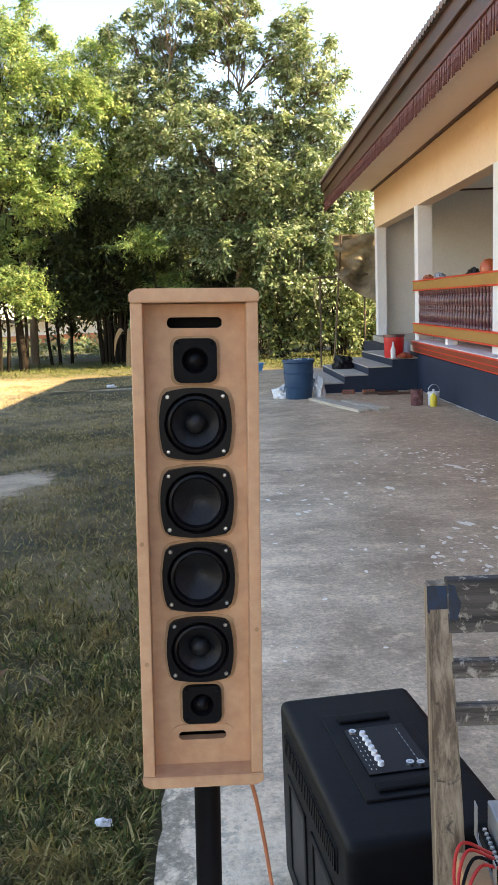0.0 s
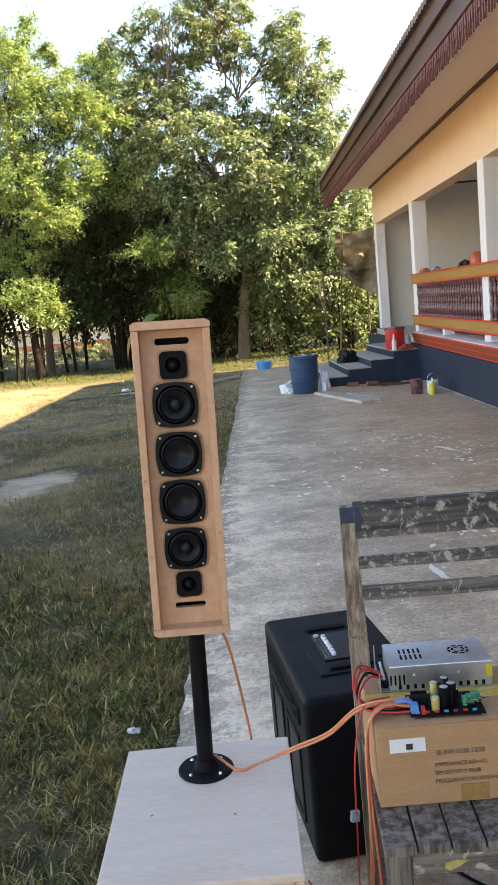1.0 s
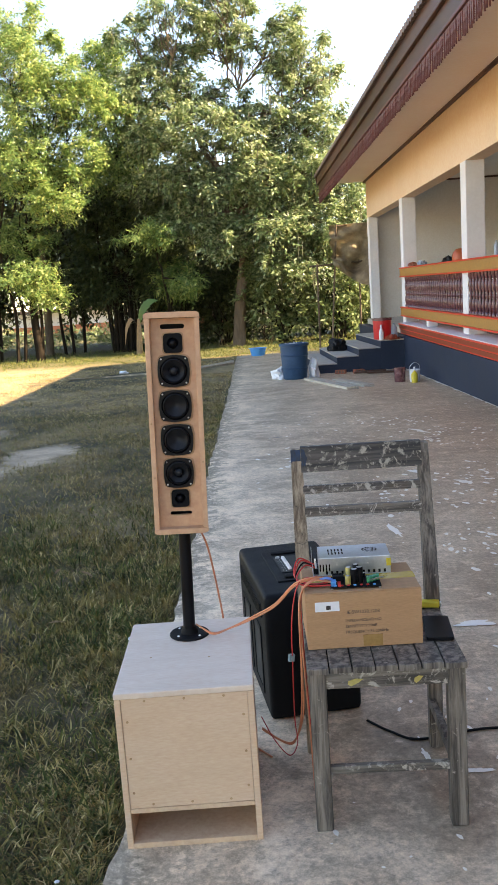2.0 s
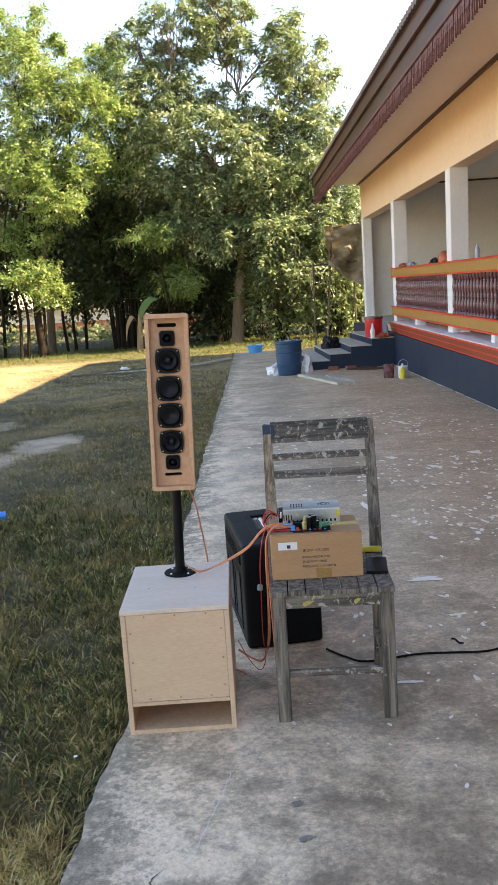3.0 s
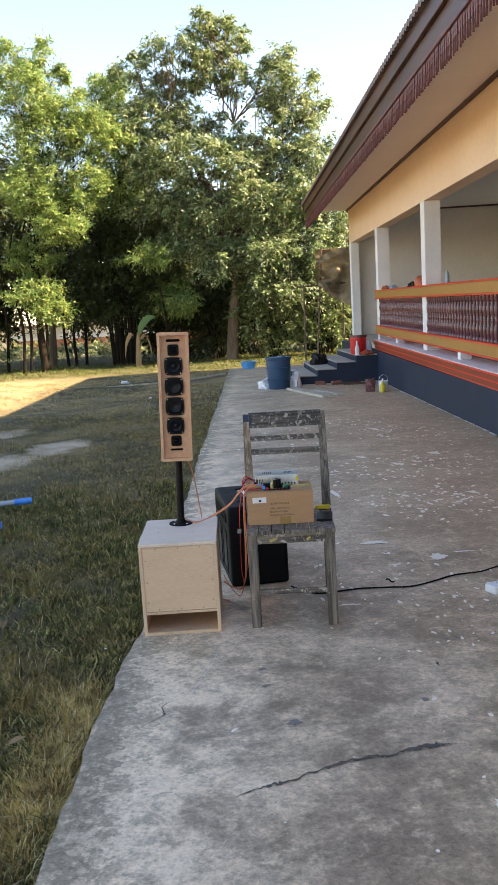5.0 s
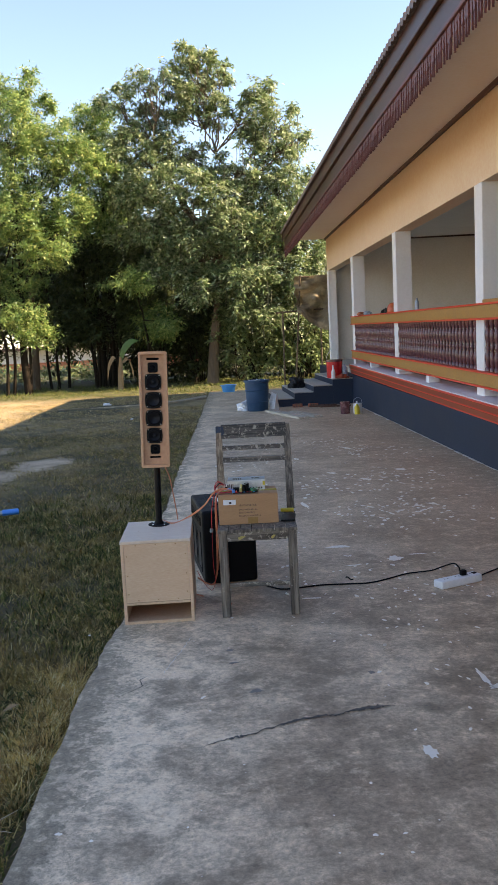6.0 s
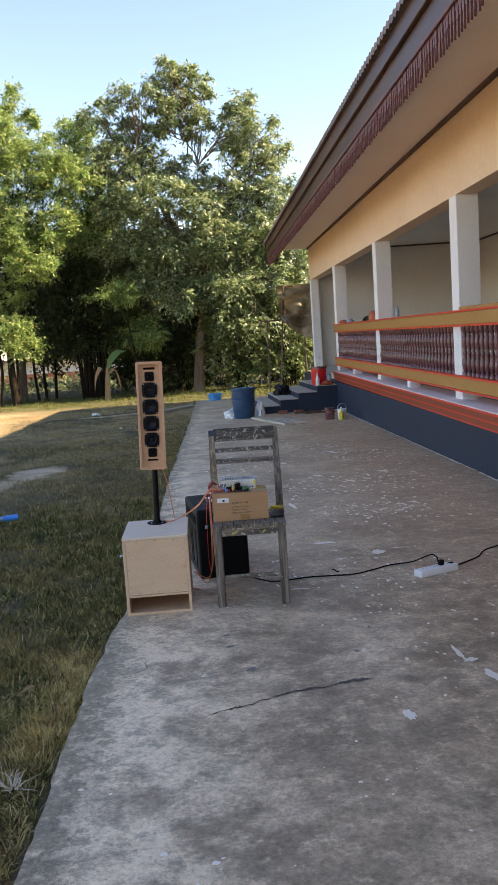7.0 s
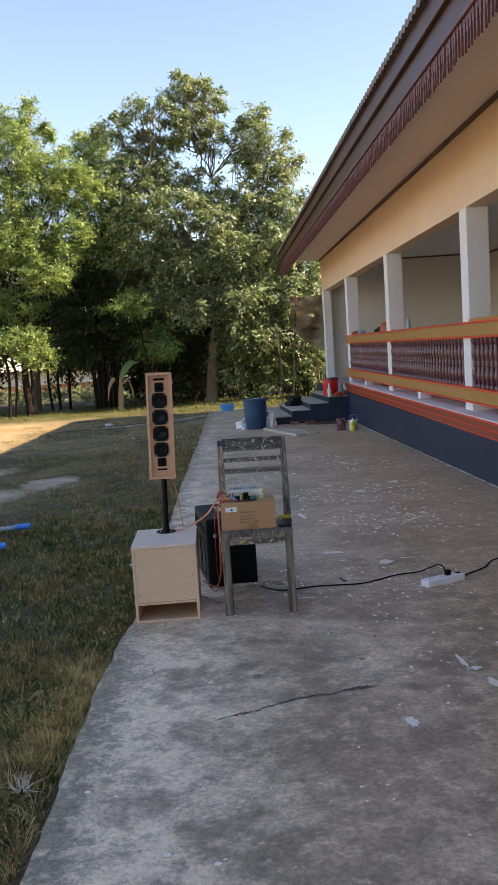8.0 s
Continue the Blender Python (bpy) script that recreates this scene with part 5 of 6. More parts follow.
def amplifier_board():
    b = thing("amplifier_board", (0.447, 0.842, BOX_TOP + 0.003), (0, 0, -4.0), "green-black amplifier circuit board with tall capacitors", "circuit board")
    part("board", solid((-0.068, 0.066, 0, 0.088, 0.004, 0.0056)), "black_matt", b)
    for x, y in ((-0.063, 0.004), (0.061, 0.004), (-0.063, 0.084), (0.061, 0.084)):
        part("standoff", lathe([(0.003, 0), (0.003, 0.004), (0.0, 0.004)], 8, None, pose(x, y, 0)), "steel", b)
    for x, y, r, h, mat in ((-0.020, 0.022, 0.0075, 0.030, "yellow_paint"), (-0.003, 0.030, 0.0095, 0.045, "black_gloss"), (0.012, 0.040, 0.0095, 0.047, "black_gloss"), (-0.016, 0.062, 0.0075, 0.040, "yellow_paint"), (0.004, 0.066, 0.0085, 0.046, "black_gloss"), (-0.046, 0.060, 0.006, 0.018, "black_gloss"), (0.024, 0.070, 0.006, 0.020, "black_gloss")):
        cap = part("capacitor", lathe([(r, 0.0056), (r, h - 0.001), (r * 0.9, h), (0, h)], 16, None, pose(x, y, 0)), mat, b, smooth=True)
        part("cap_top", lathe([(r * 0.82, h + 0.0002), (0, h + 0.0004)], 16, None, pose(x, y, 0)), "steel", cap)
    part("heat_sink", solid((-0.060, -0.030, 0.036, 0.052, 0.0056, 0.024), (-0.060, -0.030, 0.060, 0.064, 0.0056, 0.024), bevel=0.001), "black_matt", b)
    for i in range(4):
        t = part("terminal", solid((0.030 + 0.009 * i, 0.038 + 0.009 * i, 0.028 + 0.006 * i, 0.044 + 0.006 * i, 0.0056, 0.020), bevel=0.001), "green", b)
        part("shaft", lathe([(0.0022, 0), (0.0022, 0.022), (0, 0.022)], 8, None, pose(0.036 + 0.009 * i, 0.030 + 0.006 * i, 0.012, 70, 0, 30)), "steel", t)
    for i in range(7):
        part("resistor", solid((-0.058 + 0.017 * i, -0.050 + 0.017 * i, 0.008, 0.012, 0.0056, 0.0095), bevel=0.001), "red_wire" if i % 3 else "basin_blue", b)
    part("connector", solid((-0.066, -0.052, 0.010, 0.034, 0.0056, 0.018), bevel=0.001), "basin_blue", b)
    part("connector", solid((-0.048, -0.040, 0.004, 0.026, 0.0056, 0.014), bevel=0.001), "red_wire", b)


def phone_and_cutter():
    p = thing("mobile_phone", (0.672, 0.905, 0.4575), (0, 0, -8), "black mobile phone lying face up on the chair", "phone")
    bm = outline(rounded(0.072, 0.155, 0.009), 0, 0.008)
    bmesh.ops.rotate(bm, verts=bm.verts, matrix=Matrix.Rotation(radians(90), 3, "X"))
    for v in bm.verts:
        v.co.z = abs(v.co.z)
    part("body", bm, "black_gloss", p)
    bm = outline(rounded(0.066, 0.148, 0.007), 0.0082, 0.0085)
    bmesh.ops.rotate(bm, verts=bm.verts, matrix=Matrix.Rotation(radians(90), 3, "X"))
    for v in bm.verts:
        v.co.z = abs(v.co.z)
    part("screen", bm, "black_gloss", p)
    k = thing("tape_measure", (0.688, 1.075, 0.4575), (0, 0, -12), "yellow plastic tool lying on the chair seat", "tool")
    part("body", solid((-0.042, 0.030, -0.012, 0.012, 0, 0.019), bevel=0.004), "yellow", k)
    part("tip", solid((0.030, 0.036, -0.007, 0.007, 0.003, 0.014), bevel=0.001), "steel", k)


# ---- wires ----
def wires():
    def wire(name, points, r, material, label, steps=8):
        w = tagged(part(name, sweep(smooth_line(points, steps), r, 7), material, smooth=True), label, "cable")
        return w

    w = thing("speaker_cable", label="orange twin cable from the amplifier to the pole", category="cable")
    for k, d in enumerate((0.0, 0.006)):
        part("strand", sweep(smooth_line([(0.385, 0.885 + d, 0.632), (0.33, 0.872 + d, 0.640 - d), (0.285, 0.90, 0.615 - d), (0.235, 0.955, 0.545 - d), (0.17, 1.02, 0.487 - d), (0.10, 1.045, 0.447), (0.055, 1.035, 0.438 + d * 0.5), (0.02, 1.07, 0.446), (0.004, 1.085, 0.452)], 8), 0.0026, 7), "orange_wire", w, smooth=True)
    w = thing("speaker_cable", label="orange cable bundle hanging down beside the chair", category="cable")
    for k in range(4):
        d = 0.005 * k
        tail = [(0.292 - d, 0.86, 0.30), (0.286 - d, 0.95, 0.18 - d), (0.262, 1.0, 0.105 - d), (0.225, 1.03, 0.10 - d * 0.5), (0.176, 1.05, 0.13 - d)] if k < 2 else [(0.297 + d * 0.3, 0.81, 0.30), (0.304, 0.80 + d, 0.16), (0.310, 0.82 + d, 0.03), (0.330, 0.87 + d, 0.006), (0.352, 0.93 + d, 0.006)]
        part("strand", sweep(smooth_line([(0.385, 0.868 + d, 0.626), (0.335, 0.862 + d, 0.634), (0.298 + d * 0.3, 0.845 + d, 0.60), (0.290 + d * 0.5, 0.828 + d, 0.50), *tail], 8), 0.0024, 7), "orange_wire" if k < 3 else "red_wire", w, smooth=True)
    wire("lead_wire", [(0.352, 0.90, 0.634), (0.30, 0.885, 0.625), (0.274, 0.86, 0.54), (0.268, 0.86, 0.40), (0.266, 0.88, 0.24), (0.272, 0.93, 0.14), (0.25, 0.99, 0.07), (0.21, 1.03, 0.10), (0.176, 1.06, 0.16)], 0.0016, "red_wire", "thin dark red wire hanging beside the chair")
    plug = thing("wire_plug", (0.266, 0.862, 0.425), (0, 8, 20), "small grey-green plug on the hanging wire", "plug")
    part("housing", solid((-0.008, 0.008, -0.005, 0.005, -0.010, 0.010), bevel=0.0015), "plug_grey", plug)
    part("tab", solid((-0.003, 0.003, -0.0068, -0.005, -0.006, 0.007)), "plug_grey", plug)
    wire("speaker_cable", [(0.025, 1.11, 0.755), (0.052, 1.12, 0.68), (0.066, 1.15, 0.58), (0.074, 1.18, 0.50), (0.081, 1.19, 0.43), (0.10, 1.20, 0.2), (0.13, 1.20, 0.02), (0.2, 1.1, 0.006)], 0.003, "orange_wire", "orange twin cable behind the column loudspeaker")
    for k in range(4):
        d = 0.010 * k
        wire("supply_wire", [(0.352, 0.975 + d, 0.634), (0.325 - d * 0.5, 0.965 + d, 0.645 + d * 0.4), (0.298 - d * 0.2, 0.93 + d, 0.628), (0.303, 0.895 + d, 0.617), (0.34, 0.872 + d * 0.5, 0.617), (0.388, 0.862 + d, 0.62)], 0.0022, "black_matt" if k == 1 else "red_wire", "black supply wire looped on the box" if k == 1 else "red supply wire looped on the box")
    for k in range(3):
        wire("signal_wire", [(0.350, 0.868 + 0.005 * k, 0.633), (0.372, 0.870 + 0.005 * k, 0.636), (0.398, 0.874 + 0.006 * k, 0.624)], 0.0021, "blue_wire", "short blue wire at the amplifier board", 5)
    wire("mains_cable", [(0.52, 1.28, 0.005), (0.58, 1.20, 0.005), (0.66, 1.14, 0.005), (0.857, 1.173, 0.005), (1.0, 1.165, 0.005), (1.132, 1.158, 0.005), (1.26, 1.22, 0.005), (1.38, 1.29, 0.006), (1.52, 1.30, 0.012), (1.58, 1.24, 0.05), (1.615, 1.16, 0.085), (1.632, 1.12, 0.075), (1.635, 1.11, 0.052)], 0.0042, "black_matt", "black mains cable across the concrete")
    wire("mains_cable", [(1.74, 1.12, 0.012), (1.80, 1.19, 0.005), (1.95, 1.32, 0.005), (2.1, 1.51, 0.005), (2.6, 1.75, 0.005), (3.08, 1.8, 0.005)], 0.0042, "black_matt", "black extension cable towards the building")
    s = thing("power_strip", (1.605, 1.045, 0.0), (0, 0, 24), "white plastic power strip on the concrete", "power strip")
    part("body", solid((-0.14, 0.14, -0.038, 0.038, 0, 0.042), bevel=0.008, segments=3), "paper", s, smooth=True)
    for i in range(3):
        o = part("outlet", solid((-0.11 + 0.08 * i, -0.06 + 0.08 * i, -0.022, 0.022, 0.0421, 0.044), bevel=0.001), "paper", s)
        part("pin_hole", solid((-0.098 + 0.08 * i, -0.094 + 0.08 * i, -0.006, 0.006, 0.0438, 0.0446), (-0.076 + 0.08 * i, -0.072 + 0.08 * i, -0.006, 0.006, 0.0438, 0.0446)), "black_matt", o)
    part("switch", solid((0.10, 0.125, -0.010, 0.010, 0.042, 0.048), bevel=0.002), "black_matt", s)
    part("plug", solid((0.02, 0.052, -0.014, 0.014, 0.0442, 0.075), bevel=0.006), "black_matt", s, "black mains plug")


# ---- by the steps ----
def crumple(name, at, size, mat, label, category, seed):
    bm = bmesh.new()
    bmesh.ops.create_icosphere(bm, subdivisions=4, radius=1)
    for v in bm.verts:
        n = noise.noise(v.co * 1.6 + Vector((seed, 0, 0))) * 0.45 + noise.noise(v.co * 4.5 + Vector((0, seed, 0))) * 0.22
        v.co *= 1 + n
        v.co.z = max(v.co.z * 1.0, -0.42)
    for v in bm.verts:
        v.co = Vector((v.co.x * size[0], v.co.y * size[1], (v.co.z + 0.42) * size[2]))
    ob = tagged(part(name, bm, mat, smooth=True), label, category)
    ob.location = at
    return ob


def rail_things():
    z = 1.6455
    r = thing("helmet", (3.30, 10.75, z), label="dark orange round helmet on the rail", category="helmet")
    part("shell", lathe([(0.11, 0.0), (0.115, 0.05), (0.10, 0.11), (0.06, 0.155), (0, 0.165)], 24), "helmet_orange", r, smooth=True)
    part("peak", solid((-0.09, 0.09, 0.10, 0.24, 0.005, 0.02), bevel=0.005), "black_matt", r)
    for y, mat, label in ((14.15, "brick", "red tin on the rail"), (13.35, "grey_pipe", "grey tool on the rail"), (11.45, "bag_black", "dark rag on the rail")):
        o = crumple("rail_clutter", (3.29, y, z), (0.07, 0.16, 0.055), mat, label, "clutter", y)
    b = thing("bottle", (3.30, 9.0, z), label="clear plastic bottle on the rail", category="bottle")
    part("body", lathe([(0, 0), (0.03, 0), (0.031, 0.10), (0.026, 0.125), (0.012, 0.155), (0.012, 0.175), (0, 0.175)], 16), "grey_pipe", b, smooth=True)


def yard_things():
    d = thing("plastic_drum", (1.235, 13.12, 0.0), label="dark blue plastic drum full of rubbish", category="drum")
    part("body", lathe([(0.0, 0.0), (0.185, 0.0), (0.20, 0.02), (0.222, 0.30), (0.232, 0.55), (0.25, 0.56), (0.252, 0.60), (0.238, 0.605), (0.236, 0.58), (0.20, 0.56), (0.0, 0.55)], 36), "drum_blue", d, smooth=True)
    for z in (0.18, 0.40):
        part("rib", lathe([(0.205 + z * 0.06, z - 0.012), (0.216 + z * 0.06, z), (0.205 + z * 0.06, z + 0.012)], 36), "drum_blue", d, smooth=True)
    bm = bmesh.new()
    rng = random.Random(8)
    for _ in range(26):
        a, r = rng.uniform(0, 6.28), rng.uniform(0, 0.19)
        bmesh.ops.create_icosphere(bm, subdivisions=1, radius=rng.uniform(0.02, 0.06), matrix=pose(r * math.cos(a), r * math.sin(a), 0.575, rng.uniform(0, 90), rng.uniform(0, 90), 0) @ Matrix.Diagonal((1, 0.6, 0.45, 1)))
    tagged(part("rubbish", bm, "grey_pipe", None), "crumpled grey rubbish heaped in the drum", "rubbish", kind="stuff").location = (1.235, 13.12, 0.0)

    crumple("sack", (0.99, 13.35, 0.0), (0.17, 0.2, 0.13), "bag_white", "white plastic sack beside the drum", "sack", 3)
    crumple("sack", (1.56, 13.2, 0.0), (0.09, 0.18, 0.22), "bag_white", "white cement sack leaning at the steps", "sack", 6)
    crumple("black_bag", (2.24, 15.3, 0.28), (0.19, 0.16, 0.17), "bag_black", "black plastic bag on the cement steps", "bag", 9)
    for x, y, turn, w, l, z in ((1.66, 11.85, 14, 0.19, 1.9, 0.0), (1.99, 11.65, 16, 0.16, 1.2, 0.0)):
        p = thing("plank", (x, y, z), (0, 0, turn), "old pale plank lying on the concrete", "plank", "planks")
        part("board", solid((-w / 2, w / 2, -l / 2, l / 2, 0.0, 0.04), bevel=0.004), "plank", p)

    def can(x, y, r, h, mat, label, handle=False, lid=None, z=0.0, name="paint_can"):
        c = thing(name, (x, y, z), label=label, category="bucket" if r > 0.12 else "paint can")
        part("body", lathe([(0, 0), (r * 0.93, 0), (r * 0.95, 0.01), (r, h - 0.01), (r * 1.04, h - 0.008), (r * 1.04, h), (r * 0.96, h), (r * 0.94, h - 0.03), (0, h - 0.03)], 28), mat, c, smooth=True)
        if lid:
            part("lid", lathe([(r * 1.06, h - 0.03), (r * 1.06, h + 0.012), (r * 0.9, h + 0.015), (0, h + 0.01)], 28), lid, c, smooth=True)
        if handle:
            part("handle", sweep(smooth_line([(-r, 0, h - 0.02), (-r * 0.8, -0.02, h + r * 0.8), (0, -0.03, h + r * 1.3), (r * 0.8, -0.02, h + r * 0.8), (r, 0, h - 0.02)], 5), 0.004, 6), "steel", c)
        return c

    can(2.69, 11.50, 0.085, 0.20, "glaze", "maroon paint can on the concrete", lid="glaze")
    can(2.90, 11.42, 0.08, 0.18, "bag_white", "yellow-smeared white paint can with wire handle", True)
    b = thing("bottle", (2.86, 11.26, 0), label="yellow and white squeeze bottle", category="bottle")
    part("body", lathe([(0, 0), (0.045, 0), (0.047, 0.12), (0.03, 0.15), (0.013, 0.165), (0.012, 0.20), (0, 0.205)], 18), "yellow", b, smooth=True)
    part("cap", lathe([(0.015, 0.18), (0.014, 0.23), (0, 0.235)], 14), "paper", b, smooth=True)
    for x, y, turn in ((2.35, 13.35, 15), (2.05, 13.45, -20)):
        br = thing("brick", (x, y, 0), (0, 0, turn), "hollow red clay brick by the steps", "brick", "loose bricks")
        part("body", solid((-0.09, 0.09, -0.05, 0.05, 0, 0.065), bevel=0.004), "brick", br)
        for k in range(6):
            part("hole", solid((-0.068 + 0.05 * (k % 3), -0.035 + 0.05 * (k % 3), -0.0505, -0.0495, 0.012 + 0.028 * (k // 3), 0.03 + 0.028 * (k // 3))), "crack", br)
    for i, (x, y, t, l) in enumerate(((2.5, 13.2, 70, 0.5), (2.75, 13.05, 80, 0.6), (2.62, 13.35, 95, 0.4))):
        s = thing("wood_scrap", (x, y, 0.0), (0, 0, t), "dark red wooden offcut by the steps", "offcut", "wood offcuts")
        part("stick", solid((-0.03, 0.03, -l / 2, l / 2, 0, 0.035), bevel=0.004), "fascia", s)
    c = can(2.90, 14.0, 0.165, 0.36, "red_bucket", "large red plastic bucket with dark lid on the steps", True, "glaze", 0.52, "plastic_bucket")
    b = thing("bottle", (2.84, 13.78, 0.52), label="pale pink plastic bottle by the bucket", category="bottle")
    part("body", lathe([(0, 0), (0.04, 0), (0.042, 0.13), (0.02, 0.19), (0.013, 0.26), (0, 0.265)], 16), "bag_white", b, smooth=True)
    b = thing("water_bottle", (3.10, 13.95, 0.521), label="blue-tinted water bottle on the top step", category="bottle")
    part("body", lathe([(0, 0), (0.06, 0), (0.06, 0.19), (0.022, 0.245), (0.022, 0.27), (0, 0.27)], 18), "grey_pipe", b, smooth=True)
    p = thing("cloth_heap", (3.02, 13.72, 0.52), label="orange-red rag on the top step", category="rag")
    bm = bmesh.new()
    bmesh.ops.create_icosphere(bm, subdivisions=3, radius=1)
    for v in bm.verts:
        v.co *= 1 + noise.noise(v.co * 2.3) * 0.5
        v.co = Vector((v.co.x * 0.12, v.co.y * 0.12, max(0, v.co.z) * 0.08))
    part("cloth", bm, "maroon_band", p, smooth=True)
    bs = thing("plastic_basin", (0.84, 19.75, 0.0), label="bright blue plastic basin on the yard", category="basin")
    part("body", lathe([(0, 0), (0.16, 0), (0.20, 0.17), (0.225, 0.175), (0.225, 0.19), (0.195, 0.19), (0.15, 0.02), (0, 0.02)], 30), "basin_blue", bs, smooth=True)
    for (x0, y0), (x1, y1) in (((-1.39, 3.80), (-2.5, 3.45)), ((-1.42, 2.98), (-2.5, 2.85))):
        t = thing("pipe", (x0, y0, 0.0), (0, 0, math.degrees(math.atan2(y1 - y0, x1 - x0))), "bright blue and grey plastic pipe on the lawn", "pipe", "lawn pipes")
        part("sleeve", sweep([(0, 0, 0.035), (0.135, 0, 0.035), (0.137, 0, 0.035)], [0.026, 0.026, 0.02], 14), "pipe_blue", t, smooth=True)
        part("tube", sweep([(0.13, 0, 0.035), (1.0, 0, 0.03)], 0.021, 14), "grey_pipe", t, smooth=True)
    for i, (x, y, s) in enumerate(((-2.15, 17.0, 0.09), (-0.335, 2.14, 0.022), (-1.2, 12.8, 0.03), (-0.75, 0.9, 0.004), (-0.36, 0.62, 0.006))):
        o = crumple("litter", (x, y, -0.01), (s, s * 0.8, s * 0.45), "litter", "white scrap of litter on the lawn", "litter", 20 + i)
    root = thing("dry_root", (-0.46, -1.02, -0.05), label="bleached dry root on the lawn's edge", category="root")
    pick = random.Random(31)
    for _ in range(20):
        a, l = pick.uniform(0, 6.28), pick.uniform(0.04, 0.13)
        part("fibre", sweep(smooth_line([(0, 0, 0.02), (l * 0.4 * math.cos(a), l * 0.4 * math.sin(a), pick.uniform(0.03, 0.07)), (l * math.cos(a + pick.uniform(-0.9, 0.9)), l * math.sin(a + pick.uniform(-0.9, 0.9)), pick.uniform(0.02, 0.08))], 4), [0.0022, 0.002, 0.0018, 0.0016, 0.0014, 0.0012, 0.001, 0.0008, 0.0005], 5), "bleached", root)
    rng = random.Random(12)
    for i in range(26):
        x, y = rng.uniform(-1.9, -0.4), rng.uniform(-1.2, 5)
        bm = bmesh.new()
        l, w = rng.uniform(0.03, 0.06), rng.uniform(0.008, 0.016)
        v = [bm.verts.new(c) for c in ((-l, 0, 0), (0, w, 0.008), (l, 0, 0.004), (0, -w, 0.012))]
        bm.faces.new((v[0], v[1], v[2]))
        bm.faces.new((v[0], v[2], v[3]))
        ob = tagged(part("fallen_leaf", bm, "dead_leaf"), "dry brown fallen leaf on the grass", "leaf", "fallen leaves")
        ob.matrix_basis = pose(x, y, -0.005, rng.uniform(-25, 25), rng.uniform(-25, 25), rng.uniform(0, 360))
    # tarpaulin on a frame of poles beyond the end of the building
    t = thing("tarpaulin", (-0.0075, 0.066, -0.042), label="faded brown tarpaulin draped over poles", category="tarpaulin")
    bm = bmesh.new()
    nx, nz = 40, 34
    grid = []
    for i in range(nx + 1):
        u = i / nx
        col = []
        for j in range(nz + 1):
            v = j / nz
            low = 2.05 - 0.35 * math.sin(u * 3.0) - 0.3 * u
            zz = 2.98 * (1 - v) + low * v - 0.10 * math.sin(u * 5) * v
            yy = 19.35 + 0.28 * math.sin(v * 3.1) * (0.6 + 0.4 * math.sin(u * 9)) + 0.09 * math.sin(u * 26 + v * 9 + 3 * noise.noise((u * 3, v * 3, 5))) * (0.3 + v) + 0.30 * noise.noise((u * 4 + v * 3, v * 5 - u * 2, 0)) - 0.3 * v
            col.append(bm.verts.new((2.72 + 2.0 * u + 0.05 * noise.noise((v * 5, u * 3, 2)), yy, zz)))
        grid.append(col)
    for a, b in zip(grid, grid[1:]):
        for j in range(nz):
            bm.faces.new((a[j], a[j + 1], b[j + 1], b[j]))
    bmesh.ops.solidify(bm, geom=bm.faces[:], thickness=0.012)
    t.scale = (1.03, 1.03, 1.03)
    part("sheet", bm, "tarp", t, smooth=True)
    for a, b in (((2.35, 19.4, -0.05), (2.38, 19.45, 2.1)), ((2.62, 19.3, -0.05), (2.88, 19.4, 3.0)), ((2.2, 19.5, 2.05), (4.7, 19.4, 2.15)), ((2.88, 19.4, 2.95), (4.8, 19.4, 3.0)), ((3.4, 19.6, -0.05), (3.4, 19.5, 3.0))):
        part("pole", sweep([a, b], 0.022, 8), "bark", t)


# ---- trees ----
def inside(rng, centre, radii, n, shell=0.5):
    d = rng.normal(size=(n, 3))
    d /= np.linalg.norm(d, axis=1, keepdims=True)
    r = shell + (1 - shell) * rng.random((n, 1)) ** 0.6
    return np.asarray(centre) + d * r * np.asarray(radii)


def limb_line(a, b, rng, bend=0.12, n=6):
    a, b = Vector(a), Vector(b)
    l = (b - a).length
    pts = []
    for i in range(n + 1):
        t = i / n
        p = a.lerp(b, t) + Vector((0, 0, 1)) * (l * 0.10 * math.sin(math.pi * t))
        if 0 < i < n:
            p += Vector((rng.uniform(-1, 1), rng.uniform(-1, 1), rng.uniform(-0.5, 0.5))) * l * bend * 0.5
        pts.append(p)
    return pts


